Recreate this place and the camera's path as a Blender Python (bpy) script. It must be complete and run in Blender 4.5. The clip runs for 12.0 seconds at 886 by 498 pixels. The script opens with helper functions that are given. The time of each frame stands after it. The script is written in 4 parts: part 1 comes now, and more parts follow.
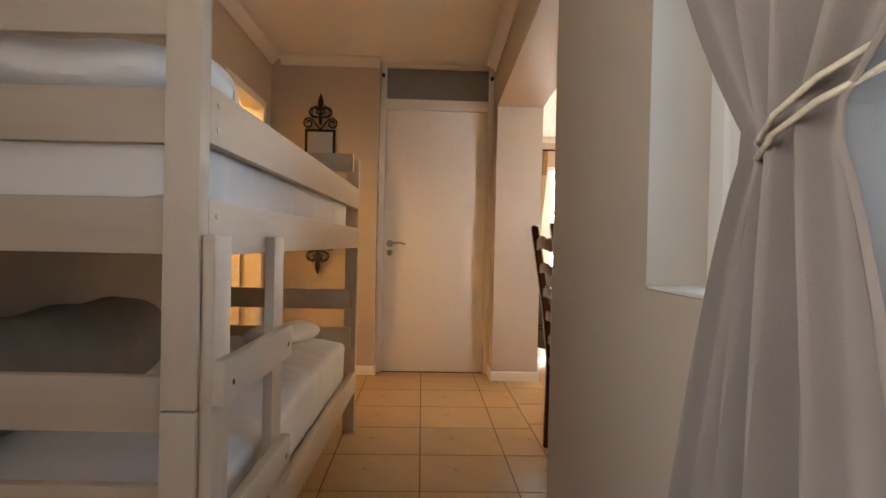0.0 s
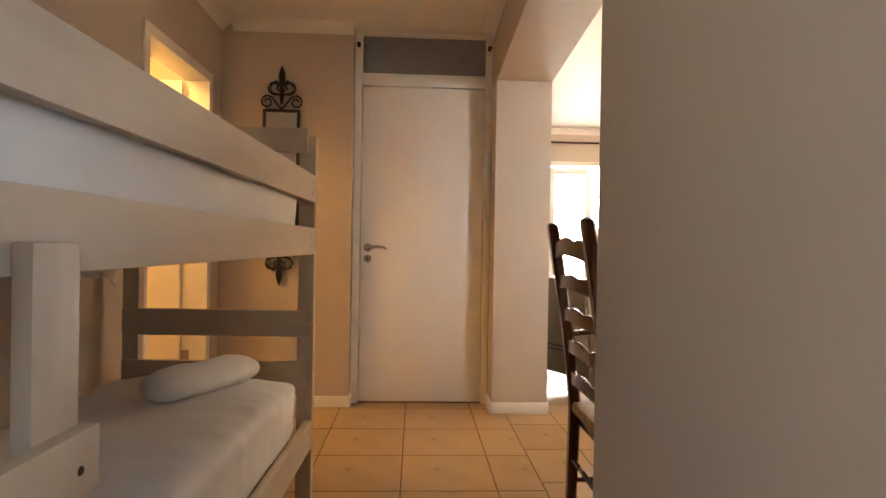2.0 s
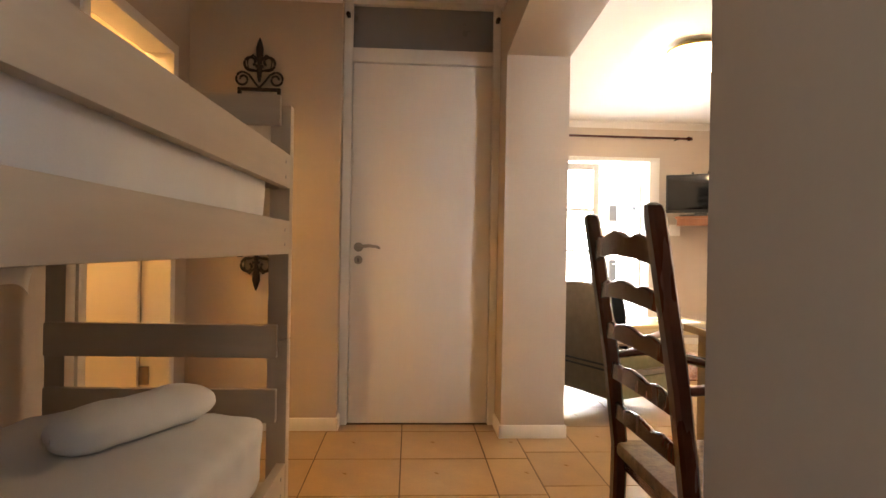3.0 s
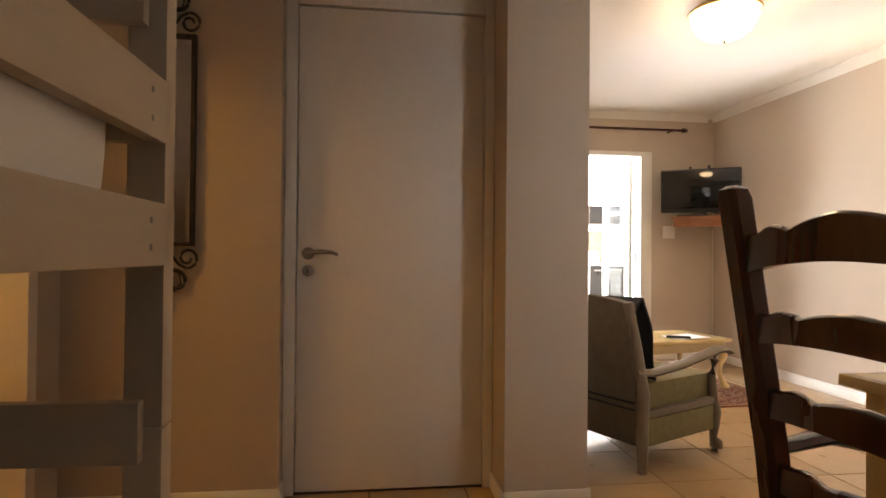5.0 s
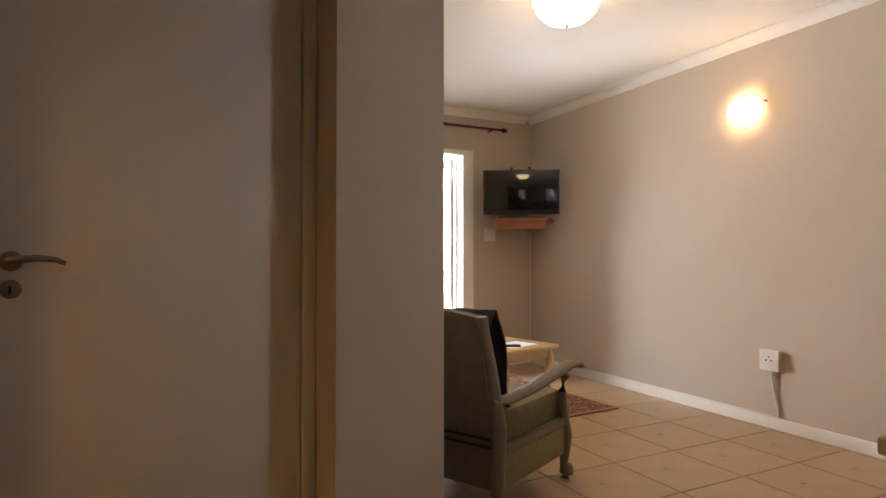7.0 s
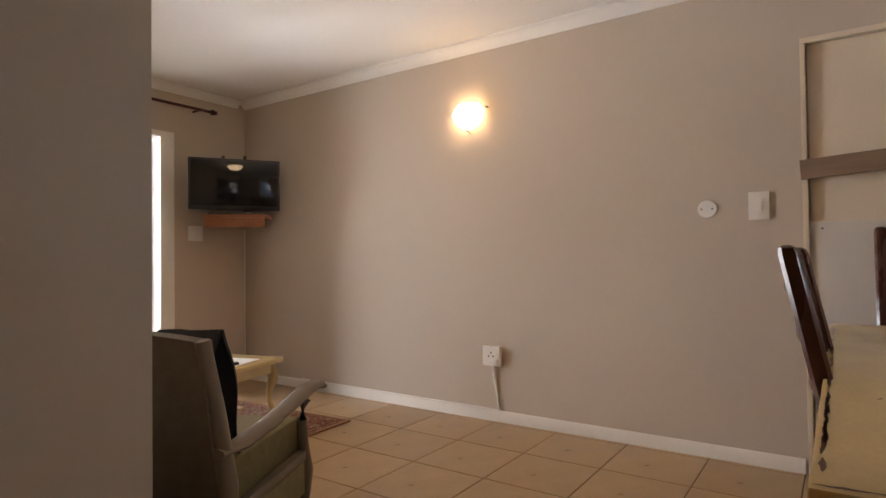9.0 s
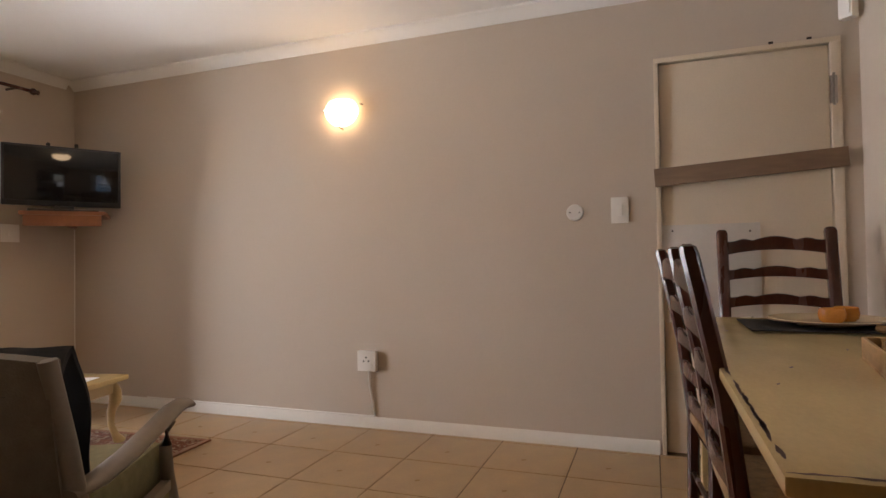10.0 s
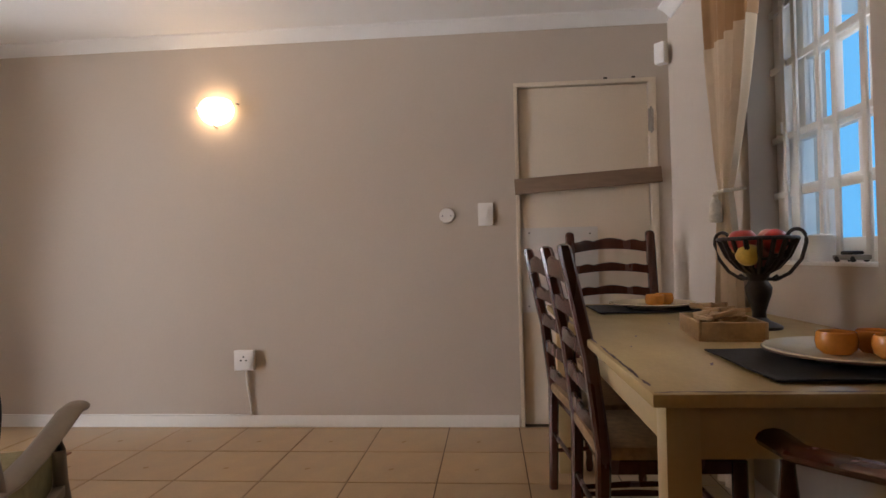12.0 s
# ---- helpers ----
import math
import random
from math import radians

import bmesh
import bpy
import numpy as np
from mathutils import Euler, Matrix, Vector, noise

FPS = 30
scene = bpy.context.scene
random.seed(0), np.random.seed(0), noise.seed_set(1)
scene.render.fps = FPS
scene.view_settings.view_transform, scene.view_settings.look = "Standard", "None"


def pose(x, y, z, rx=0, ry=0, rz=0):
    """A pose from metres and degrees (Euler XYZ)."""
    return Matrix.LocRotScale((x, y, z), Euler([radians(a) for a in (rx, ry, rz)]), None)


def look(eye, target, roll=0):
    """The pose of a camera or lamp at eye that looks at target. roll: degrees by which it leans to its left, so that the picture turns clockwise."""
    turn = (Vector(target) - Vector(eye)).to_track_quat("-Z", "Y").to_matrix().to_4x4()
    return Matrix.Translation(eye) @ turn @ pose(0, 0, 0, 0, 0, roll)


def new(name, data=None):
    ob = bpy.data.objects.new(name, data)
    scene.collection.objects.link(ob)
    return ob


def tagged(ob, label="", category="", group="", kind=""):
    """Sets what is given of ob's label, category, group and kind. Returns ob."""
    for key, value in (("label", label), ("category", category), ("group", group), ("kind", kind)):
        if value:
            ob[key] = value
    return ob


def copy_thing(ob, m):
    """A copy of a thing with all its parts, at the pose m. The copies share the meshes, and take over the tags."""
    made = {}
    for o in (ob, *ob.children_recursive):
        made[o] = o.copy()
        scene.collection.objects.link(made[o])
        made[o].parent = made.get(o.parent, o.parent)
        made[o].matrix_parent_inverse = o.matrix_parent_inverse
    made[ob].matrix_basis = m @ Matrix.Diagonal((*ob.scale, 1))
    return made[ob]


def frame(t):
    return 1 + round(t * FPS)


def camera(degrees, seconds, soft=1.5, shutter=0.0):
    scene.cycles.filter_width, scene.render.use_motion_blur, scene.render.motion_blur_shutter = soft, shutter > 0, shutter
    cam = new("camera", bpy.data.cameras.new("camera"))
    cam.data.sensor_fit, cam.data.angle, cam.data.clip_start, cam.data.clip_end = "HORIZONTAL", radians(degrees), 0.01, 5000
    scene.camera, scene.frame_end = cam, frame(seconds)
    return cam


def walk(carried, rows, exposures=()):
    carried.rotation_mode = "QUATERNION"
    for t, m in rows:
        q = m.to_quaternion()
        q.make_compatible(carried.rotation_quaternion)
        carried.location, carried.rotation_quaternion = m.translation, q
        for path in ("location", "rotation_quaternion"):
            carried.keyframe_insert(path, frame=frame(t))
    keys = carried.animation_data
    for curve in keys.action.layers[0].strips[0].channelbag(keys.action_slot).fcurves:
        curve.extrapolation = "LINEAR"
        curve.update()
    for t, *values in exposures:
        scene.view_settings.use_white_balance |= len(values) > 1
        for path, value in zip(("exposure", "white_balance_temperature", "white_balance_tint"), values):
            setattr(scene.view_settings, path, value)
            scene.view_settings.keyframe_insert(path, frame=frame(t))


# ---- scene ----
cam = camera(75.1, 12.0)
PATH = [
    (0, (0.038, -0.012, 1.009), (0.111, 1.986, 0.99), 1.3),
    (0.5, (0.052, 0.14, 1.0), (0.121, 2.139, 0.982), 1.1),
    (1, (0.027, 0.325, 1.008), (0.094, 2.323, 0.993), 1.1),
    (1.5, (0.047, 0.521, 1.013), (0.129, 2.519, 0.999), 1.1),
    (2, (0.095, 0.746, 1.019), (0.191, 2.743, 1.008), 1.0),
    (2.5, (0.09, 0.968, 1.009), (0.195, 2.965, 1.001), 1.0),
    (4.5, (0.026, 1.868, 1.001), (0.225, 3.858, 1.013), 0.7),
    (5, (0.034, 2.021, 0.999), (0.293, 4.004, 1.019), 0.5),
    (5.5, (0.063, 2.247, 1.001), (0.412, 4.217, 1.028), 0.4),
    (6, (0.082, 2.436, 0.997), (0.5, 4.392, 1.025), 0.4),
    (6.5, (0.093, 2.557, 1.004), (0.718, 4.457, 1.038), 0.2),
    (7, (0.115, 2.657, 1.004), (1.012, 4.444, 1.041), -0.0),
    (7.5, (0.183, 2.781, 1.014), (1.295, 4.443, 1.048), -0.3),
    (9.5, (0.276, 3.148, 1.006), (2.055, 4.061, 1.044), -0.8),
    (10, (0.281, 3.229, 1.003), (2.163, 3.912, 1.042), -1.0),
    (10.5, (0.215, 3.282, 1.002), (2.16, 3.745, 1.039), -1.1),
    (11, (0.136, 3.313, 1.001), (2.112, 3.618, 1.036), -1.2),
    (11.5, (0.066, 3.342, 0.998), (2.055, 3.553, 1.031), -1.4),
    (12, (0.009, 3.366, 0.998), (2.002, 3.526, 1.028), -1.3),
]
walk(cam, [(t, look(eye, target, roll)) for t, eye, target, roll in PATH], [(0, 2.18, 6600, 11), (1.5, 2.22, 6650, 11), (2.5, 2.18, 6650, 11), (4.5, 1.2, 6850, 12), (6.5, 0.6, 6500, 13), (7.5, 0.3, 6450, 13), (9.5, 0.1, 6400, 15), (12, -0.05, 6050, 15)])

# ---------------------------------------------------------------- light
world = bpy.data.worlds.new("world")
scene.world = world
world.use_nodes = True
wn = world.node_tree
sky = wn.nodes.new("ShaderNodeTexSky")
sky.sky_type, sky.sun_disc = "NISHITA", False
sky.sun_elevation, sky.sun_rotation = radians(60), radians(177)
wn.nodes["Background"].inputs[1].default_value = 0.12
wn.links.new(sky.outputs[0], wn.nodes["Background"].inputs[0])
sun = new("sun", bpy.data.lights.new("sun", "SUN"))
sun.data.energy, sun.data.angle, sun.data.color = 4.5, radians(0.5), (1, 0.95, 0.88)
sun.matrix_world = look((4, -8, 30), (3.2, 9.0, 0))
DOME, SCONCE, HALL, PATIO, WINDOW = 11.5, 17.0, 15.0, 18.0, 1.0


def day_lamp(name, eye, target, w, h, energy, colour, spread=180):
    """An area lamp added to stand in for daylight, its spread set by hand to steer it."""
    ob = new(name, bpy.data.lights.new(name, "AREA"))
    ob.data.shape, ob.data.size, ob.data.size_y, ob.data.energy, ob.data.color = "RECTANGLE", w, h, energy, colour
    ob.data.spread = radians(spread)
    ob.matrix_world = look(eye, target)


# unseen fill added on the west side to brighten the bedroom's east wall
day_lamp("unseen_west_fill_lamp", (-1.16, -0.6, 1.48), (2.0, 0.0, 1.42), 1.1, 1.1, 2.7, (1.0, 0.95, 0.90), 112)
day_lamp("dining_window_day_lamp", (1.98, 1.50, 1.75), (0.2, 3.4, 1.75), 0.75, 0.9, 11.0, (1.0, 0.97, 0.93), 130)
# added lamp, out of sight past the doors, puts bluish daylight on the east wall
day_lamp("patio_fill_lamp", (1.0, 10.0, 1.15), (2.2, 7.0, 1.5), 0.5, 0.6, 65.0, (0.86, 0.93, 1.0))
# added unseen lamp makes the ceiling streak, standing in for sunlight off the patio paving
day_lamp("ceiling_streak_lamp", (1.75, 9.9, 1.15), (2.25, 6.2, 2.37), 0.35, 0.5, 8.0, (0.92, 0.96, 1.0), 34)

# ---------------------------------------------------------------- materials


def mat(name, colour, rough=0.6, scale=8.0, vary=0.12, bump=0.1, fine=120.0, metal=0.0, stretch=(1, 1, 1), spots=None, spot_at=0.62, coat=0.0, island=0.0, spec=0.5):
    """A surface with large and fine variation, fine relief, and worn spots of a second colour."""
    m = bpy.data.materials.new(name)
    m.use_nodes = True
    n, l = m.node_tree.nodes, m.node_tree.links
    b = n["Principled BSDF"]
    tc, mp = n.new("ShaderNodeTexCoord"), n.new("ShaderNodeMapping")
    mp.inputs["Scale"].default_value = stretch
    l.new(tc.outputs["Object"], mp.inputs[0])
    big, small = n.new("ShaderNodeTexNoise"), n.new("ShaderNodeTexNoise")
    for t, s, d in ((big, scale, 4), (small, fine, 3)):
        t.inputs["Scale"].default_value, t.inputs["Detail"].default_value = s, d
        l.new(mp.outputs[0], t.inputs["Vector"])
    mix = n.new("ShaderNodeMath")
    mix.operation = "MULTIPLY_ADD"
    l.new(small.outputs[0], mix.inputs[0])
    mix.inputs[1].default_value = 0.45
    l.new(big.outputs[0], mix.inputs[2])
    ramp = n.new("ShaderNodeValToRGB")
    dark = tuple(c * (1 - vary) for c in colour)
    light = tuple(min(1, c * (1 + vary)) for c in colour)
    ramp.color_ramp.elements[0].position, ramp.color_ramp.elements[1].position = 0.45, 1.0
    ramp.color_ramp.elements[0].color, ramp.color_ramp.elements[1].color = (*dark, 1), (*light, 1)
    l.new(mix.outputs[0], ramp.inputs[0])
    out = ramp.outputs[0]
    if island:
        oi, hsv, mr = n.new("ShaderNodeObjectInfo"), n.new("ShaderNodeHueSaturation"), n.new("ShaderNodeMapRange")
        l.new(oi.outputs["Random"], mr.inputs[0])
        mr.inputs[3].default_value, mr.inputs[4].default_value = 1 - island, 1 + island
        l.new(mr.outputs[0], hsv.inputs["Value"])
        l.new(out, hsv.inputs["Color"])
        out = hsv.outputs[0]
    if spots:
        sp, sr, mx = n.new("ShaderNodeTexNoise"), n.new("ShaderNodeValToRGB"), n.new("ShaderNodeMixRGB")
        sp.inputs["Scale"].default_value, sp.inputs["Detail"].default_value = scale * 2.3, 6
        l.new(mp.outputs[0], sp.inputs["Vector"])
        sr.color_ramp.elements[0].position, sr.color_ramp.elements[1].position = spot_at, spot_at + 0.06
        l.new(sp.outputs[0], sr.inputs[0])
        l.new(sr.outputs[0], mx.inputs[0])
        l.new(out, mx.inputs[1])
        mx.inputs[2].default_value = (*spots, 1)
        out = mx.outputs[0]
    l.new(out, b.inputs["Base Color"])
    b.inputs["Roughness"].default_value, b.inputs["Metallic"].default_value = rough, metal
    b.inputs["Coat Weight"].default_value = coat
    b.inputs["Specular IOR Level"].default_value = spec
    rr = n.new("ShaderNodeMapRange")
    l.new(big.outputs[0], rr.inputs[0])
    rr.inputs[3].default_value, rr.inputs[4].default_value = max(0.02, rough - 0.08), min(1, rough + 0.08)
    l.new(rr.outputs[0], b.inputs["Roughness"])
    if bump:
        bp = n.new("ShaderNodeBump")
        bp.inputs["Strength"].default_value, bp.inputs["Distance"].default_value = bump, 0.004
        l.new(mix.outputs[0], bp.inputs["Height"])
        l.new(bp.outputs[0], b.inputs["Normal"])
    return m


def glow(name, colour, strength):
    m = bpy.data.materials.new(name)
    m.use_nodes = True
    n, l = m.node_tree.nodes, m.node_tree.links
    e = n.new("ShaderNodeEmission")
    e.inputs[0].default_value, e.inputs[1].default_value = (*colour, 1), strength
    l.new(e.outputs[0], n["Material Output"].inputs[0])
    return m


def clear(name, colour=(1, 1, 1), rough=0.0):
    m = bpy.data.materials.new(name)
    m.use_nodes = True
    b = m.node_tree.nodes["Principled BSDF"]
    b.inputs["Base Color"].default_value = (*colour, 1)
    b.inputs["Transmission Weight"].default_value, b.inputs["Roughness"].default_value, b.inputs["IOR"].default_value = 1, rough, 1.1
    return m


WALL = mat("wall_paint", (0.55, 0.462, 0.37), 0.75, 1.2, 0.03, 0.12, 60, spec=0.3)
WHITE = mat("white_paint", (0.80, 0.76, 0.69), 0.42, 3, 0.04, 0.06, 50)
CEIL = mat("ceiling_paint", (0.80, 0.77, 0.72), 0.85, 1.0, 0.02, 0.06, 60, spec=0.2)
DOORP = mat("door_paint", (0.80, 0.75, 0.68), 0.38, 2, 0.03, 0.05, 30, stretch=(1, 1, 0.3))
TILE = mat("tile", (0.43, 0.285, 0.145), 0.3, 7, 0.13, 0.05, 90, island=0.05)
GROUT = mat("grout", (0.16, 0.11, 0.07), 0.9, 20, 0.2, 0.2)
PINE = mat("washed_pine", (0.50, 0.405, 0.305), 0.5, 6, 0.10, 0.12, 40, stretch=(1, 0.12, 1), spots=(0.40, 0.33, 0.26), spot_at=0.70)
PINEX = mat("washed_pine_cross", (0.50, 0.405, 0.305), 0.5, 6, 0.10, 0.12, 40, stretch=(0.12, 1, 1), spots=(0.40, 0.33, 0.26), spot_at=0.70)
PINEZ = mat("washed_pine_upright", (0.50, 0.405, 0.305), 0.5, 6, 0.10, 0.12, 40, stretch=(1, 1, 0.12), spots=(0.40, 0.33, 0.26), spot_at=0.72)
LINEN = mat("white_linen", (0.78, 0.76, 0.73), 0.9, 4, 0.04, 0.25, 300, spec=0.2)
GREYC = mat("grey_cloth", (0.20, 0.18, 0.15), 0.95, 9, 0.15, 0.4, 260, spec=0.1)
IRON = mat("dark_iron", (0.035, 0.026, 0.02), 0.5, 30, 0.3, 0.3, 150, metal=0.5)
STEEL = mat("brushed_steel", (0.34, 0.31, 0.28), 0.32, 30, 0.08, 0.05, 200, metal=1.0)
CURT = mat("curtain_cloth", (0.58, 0.44, 0.29), 0.85, 6, 0.06, 0.3, 400, spec=0.2)
CURTG = mat("curtain_grey_cloth", (0.29, 0.245, 0.215), 0.85, 6, 0.06, 0.3, 400, spec=0.2)
CURTB = mat("curtain_gold_cloth", (0.36, 0.20, 0.085), 0.7, 6, 0.1, 0.3, 400, spec=0.3)
ROPE = mat("cotton_rope", (0.56, 0.48, 0.36), 0.9, 60, 0.2, 0.6, 300)
DARKW = mat("dark_stained_wood", (0.066, 0.019, 0.011), 0.26, 9, 0.35, 0.12, 60, stretch=(1, 1, 0.2), coat=0.2)
RUSH = mat("woven_rush", (0.30, 0.19, 0.09), 0.8, 40, 0.3, 0.6, 120)
CREAM = mat("distressed_cream_paint", (0.60, 0.45, 0.22), 0.34, 4, 0.08, 0.08, 60, spots=(0.17, 0.09, 0.04), spot_at=0.735)
CREAMT = mat("worn_cream_tabletop", (0.66, 0.49, 0.23), 0.19, 3, 0.10, 0.06, 60, stretch=(1, 2.2, 1), spots=(0.16, 0.09, 0.04), spot_at=0.76)
WORN = mat("bare_brown_wood", (0.12, 0.06, 0.03), 0.6, 20, 0.3, 0.3)
MAT_BLACK = mat("black_woven_mat", (0.022, 0.018, 0.017), 0.85, 60, 0.3, 0.7, 240)
CHINA = mat("glazed_stoneware", (0.70, 0.58, 0.38), 0.2, 12, 0.08, 0.02, coat=0.4)
ORANGE = mat("orange_glaze", (0.72, 0.27, 0.035), 0.22, 14, 0.12, 0.03, coat=0.5)
CRATE = mat("raw_pale_wood", (0.52, 0.33, 0.16), 0.6, 20, 0.25, 0.2, 90, stretch=(0.3, 1, 1))
FELTG = mat("green_upholstery", (0.22, 0.185, 0.09), 0.9, 30, 0.14, 0.5, 220, spec=0.15)
FELTB = mat("brown_upholstery", (0.15, 0.12, 0.085), 0.9, 20, 0.14, 0.5, 220, spec=0.15)
TAUPE = mat("taupe_painted_wood", (0.18, 0.135, 0.09), 0.55, 10, 0.1, 0.1, 60)
BLACKC = mat("black_cloth", (0.012, 0.012, 0.014), 0.85, 20, 0.3, 0.4)
BLACKP = mat("black_plastic", (0.014, 0.014, 0.015), 0.3, 20, 0.1, 0.02)
SCREEN = mat("dark_screen", (0.008, 0.008, 0.009), 0.04, 5, 0.05, 0.0)
PLASTIC = mat("white_plastic", (0.80, 0.76, 0.70), 0.35, 10, 0.02, 0.02)
REDW = mat("reddish_wood", (0.26, 0.10, 0.04), 0.45, 8, 0.2, 0.1, 60)
RUGM = mat("patterned_rug", (0.20, 0.085, 0.055), 0.95, 22, 0.5, 0.7, 200, spots=(0.34, 0.26, 0.19), spot_at=0.52, spec=0.1)
PLANKW = mat("rough_brown_plank", (0.22, 0.14, 0.085), 0.75, 9, 0.25, 0.4, 60, stretch=(1, 0.15, 1))
BOARDP = mat("pale_hardboard", (0.63, 0.58, 0.52), 0.6, 2.5, 0.05, 0.1)
BDOOR = mat("aged_cream_door_paint", (0.70, 0.59, 0.45), 0.5, 1.5, 0.07, 0.1)
PAPER = mat("white_paper", (0.85, 0.85, 0.84), 0.7, 6, 0.02, 0.02)
REDF = mat("red_fruit", (0.45, 0.035, 0.02), 0.3, 20, 0.3, 0.05, coat=0.3)
YELF = mat("yellow_fruit", (0.65, 0.42, 0.06), 0.35, 20, 0.2, 0.05)
PINKF = mat("pink_fruit", (0.55, 0.22, 0.17), 0.35, 20, 0.3, 0.05)
CONC = mat("pale_paving", (0.62, 0.60, 0.56), 0.8, 3, 0.1, 0.2)
OUTW = mat("pale_blue_render", (0.36, 0.52, 0.66), 0.9, 2, 0.06, 0.2)
KITW = mat("white_cupboard", (0.78, 0.76, 0.72), 0.4, 4, 0.03, 0.02)
SPLASH = mat("brown_splashback", (0.42, 0.31, 0.22), 0.4, 9, 0.2, 0.1)
BULB = glow("lit_glass", (1.0, 0.70, 0.40), DOME)
BULBS = glow("lit_shell", (1.0, 0.66, 0.34), SCONCE)
BULBH = glow("hall_bulb", (1.0, 0.56, 0.17), HALL)
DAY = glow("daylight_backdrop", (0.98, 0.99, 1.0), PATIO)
BLUE = glow("sky_backdrop", (0.17, 0.54, 0.92), WINDOW)
PALE = glow("pale_sky_backdrop", (0.50, 0.72, 1.0), 1.2)
GLASS = clear("window_glass")
FROST = mat("frosted_glass", (0.25, 0.25, 0.25), 0.3, 6, 0.04, 0.06, 90)
MIRROR = mat("mirror_silver", (0.86, 0.86, 0.84), 0.02, 2, 0.0, 0.0, metal=1.0)
MIRROR.node_tree.nodes["Principled BSDF"].inputs["Roughness"].default_value = 0.02

# ---------------------------------------------------------------- mesh helpers


def box(bm, lo, hi, m=None, bev=0.0):
    """A box, if asked with rounded edges, turned by m."""
    vs = [bm.verts.new((x, y, z)) for z in (lo[2], hi[2]) for x, y in ((lo[0], lo[1]), (hi[0], lo[1]), (hi[0], hi[1]), (lo[0], hi[1]))]
    fs = [bm.faces.new([vs[i] for i in f]) for f in ((3, 2, 1, 0), (4, 5, 6, 7), (0, 1, 5, 4), (1, 2, 6, 5), (2, 3, 7, 6), (3, 0, 4, 7))]
    if bev:
        es = list({e for f in fs for e in f.edges})
        r = bmesh.ops.bevel(bm, geom=es, offset=bev, segments=2, affect="EDGES", profile=0.6)
        vs = list({v for f in r["faces"] for v in f.verts} | {v for v in vs if v.is_valid})
    if m is not None:
        bmesh.ops.transform(bm, matrix=m, verts=vs)
    return bm


def bx(lo, hi, m=None, bev=0.0):
    return box(bmesh.new(), lo, hi, m, bev)


def lathe(bm, prof, seg=24, m=None):
    """A turned body from (radius, height) pairs round z."""
    rings = []
    for r, z in prof:
        if r < 1e-5:
            rings.append([bm.verts.new((0, 0, z))])
        else:
            rings.append([bm.verts.new((r * math.cos(2 * math.pi * i / seg), r * math.sin(2 * math.pi * i / seg), z)) for i in range(seg)])
    for a, b in zip(rings, rings[1:]):
        for i in range(seg):
            j = (i + 1) % seg
            if len(a) == 1 and len(b) > 1:
                bm.faces.new((a[0], b[j], b[i]))
            elif len(b) == 1 and len(a) > 1:
                bm.faces.new((a[i], a[j], b[0]))
            elif len(a) > 1:
                bm.faces.new((a[i], a[j], b[j], b[i]))
    for ring, flip in ((rings[0], True), (rings[-1], False)):
        if len(ring) > 1:
            bm.faces.new(ring[::-1] if flip else ring)
    if m is not None:
        bmesh.ops.transform(bm, matrix=m, verts=[v for r in rings for v in r])
    return bm


def tube(bm, pts, r, seg=8, flat=1.0):
    """A rod along pts; r a number or one radius a point; flat squeezes it across."""
    pts = [Vector(p) for p in pts]
    rr = r if isinstance(r, (list, tuple)) else [r] * len(pts)
    rings = []
    up = Vector((0, 0, 1))
    for i, p in enumerate(pts):
        d = (pts[min(i + 1, len(pts) - 1)] - pts[max(i - 1, 0)]).normalized()
        ref = up if abs(d.dot(up)) < 0.95 else Vector((1, 0, 0))
        a = d.cross(ref).normalized()
        b = a.cross(d).normalized()
        rings.append([bm.verts.new(p + a * rr[i] * math.cos(2 * math.pi * k / seg) + b * rr[i] * flat * math.sin(2 * math.pi * k / seg)) for k in range(seg)])
    for u, v in zip(rings, rings[1:]):
        for k in range(seg):
            bm.faces.new((u[k], u[(k + 1) % seg], v[(k + 1) % seg], v[k]))
    bm.faces.new(rings[0][::-1])
    bm.faces.new(rings[-1])
    return bm


def sheet(bm, nu, nv, at, thick=0.0):
    """A grid surface from a function of u, v in 0..1, if asked with a second side."""
    g = [[bm.verts.new(at(i / nu, j / nv)) for j in range(nv + 1)] for i in range(nu + 1)]
    fs = [bm.faces.new((g[i][j], g[i + 1][j], g[i + 1][j + 1], g[i][j + 1])) for i in range(nu) for j in range(nv)]
    if thick:
        bmesh.ops.recalc_face_normals(bm, faces=fs)
        bmesh.ops.solidify(bm, geom=fs, thickness=thick)
    return bm


def finish(name, bm, material, smooth=False):
    bmesh.ops.recalc_face_normals(bm, faces=bm.faces)
    me = bpy.data.meshes.new(name)
    bm.to_mesh(me)
    bm.free()
    me.materials.append(material)
    if smooth:
        me.polygons.foreach_set("use_smooth", [True] * len(me.polygons))
        me.set_sharp_from_angle(angle=radians(40))
    return me


def part(name, bm, material, parent, label="", smooth=True):
    ob = new(name, finish(name, bm, material, smooth))
    ob.parent = parent
    return tagged(ob, label)


def thing(name, label, category, m, group="", kind=""):
    ob = new(name)
    ob.matrix_basis = m
    return tagged(ob, label, category, group, kind)


def solo(name, bm, material, label, category, m=None, group="", kind="", smooth=True):
    ob = new(name, finish(name, bm, material, smooth))
    if m is not None:
        ob.matrix_basis = m
    return tagged(ob, label, category, group, kind)


def wall(name, boxes, material=WALL, label="beige painted plaster wall", category="wall"):
    bm = bmesh.new()
    for lo, hi in boxes:
        box(bm, lo, hi)
    return solo(name, bm, material, label, category, kind="structure", smooth=False)


ID = Matrix.Identity(4)
TOP = 2.39  # ceiling height

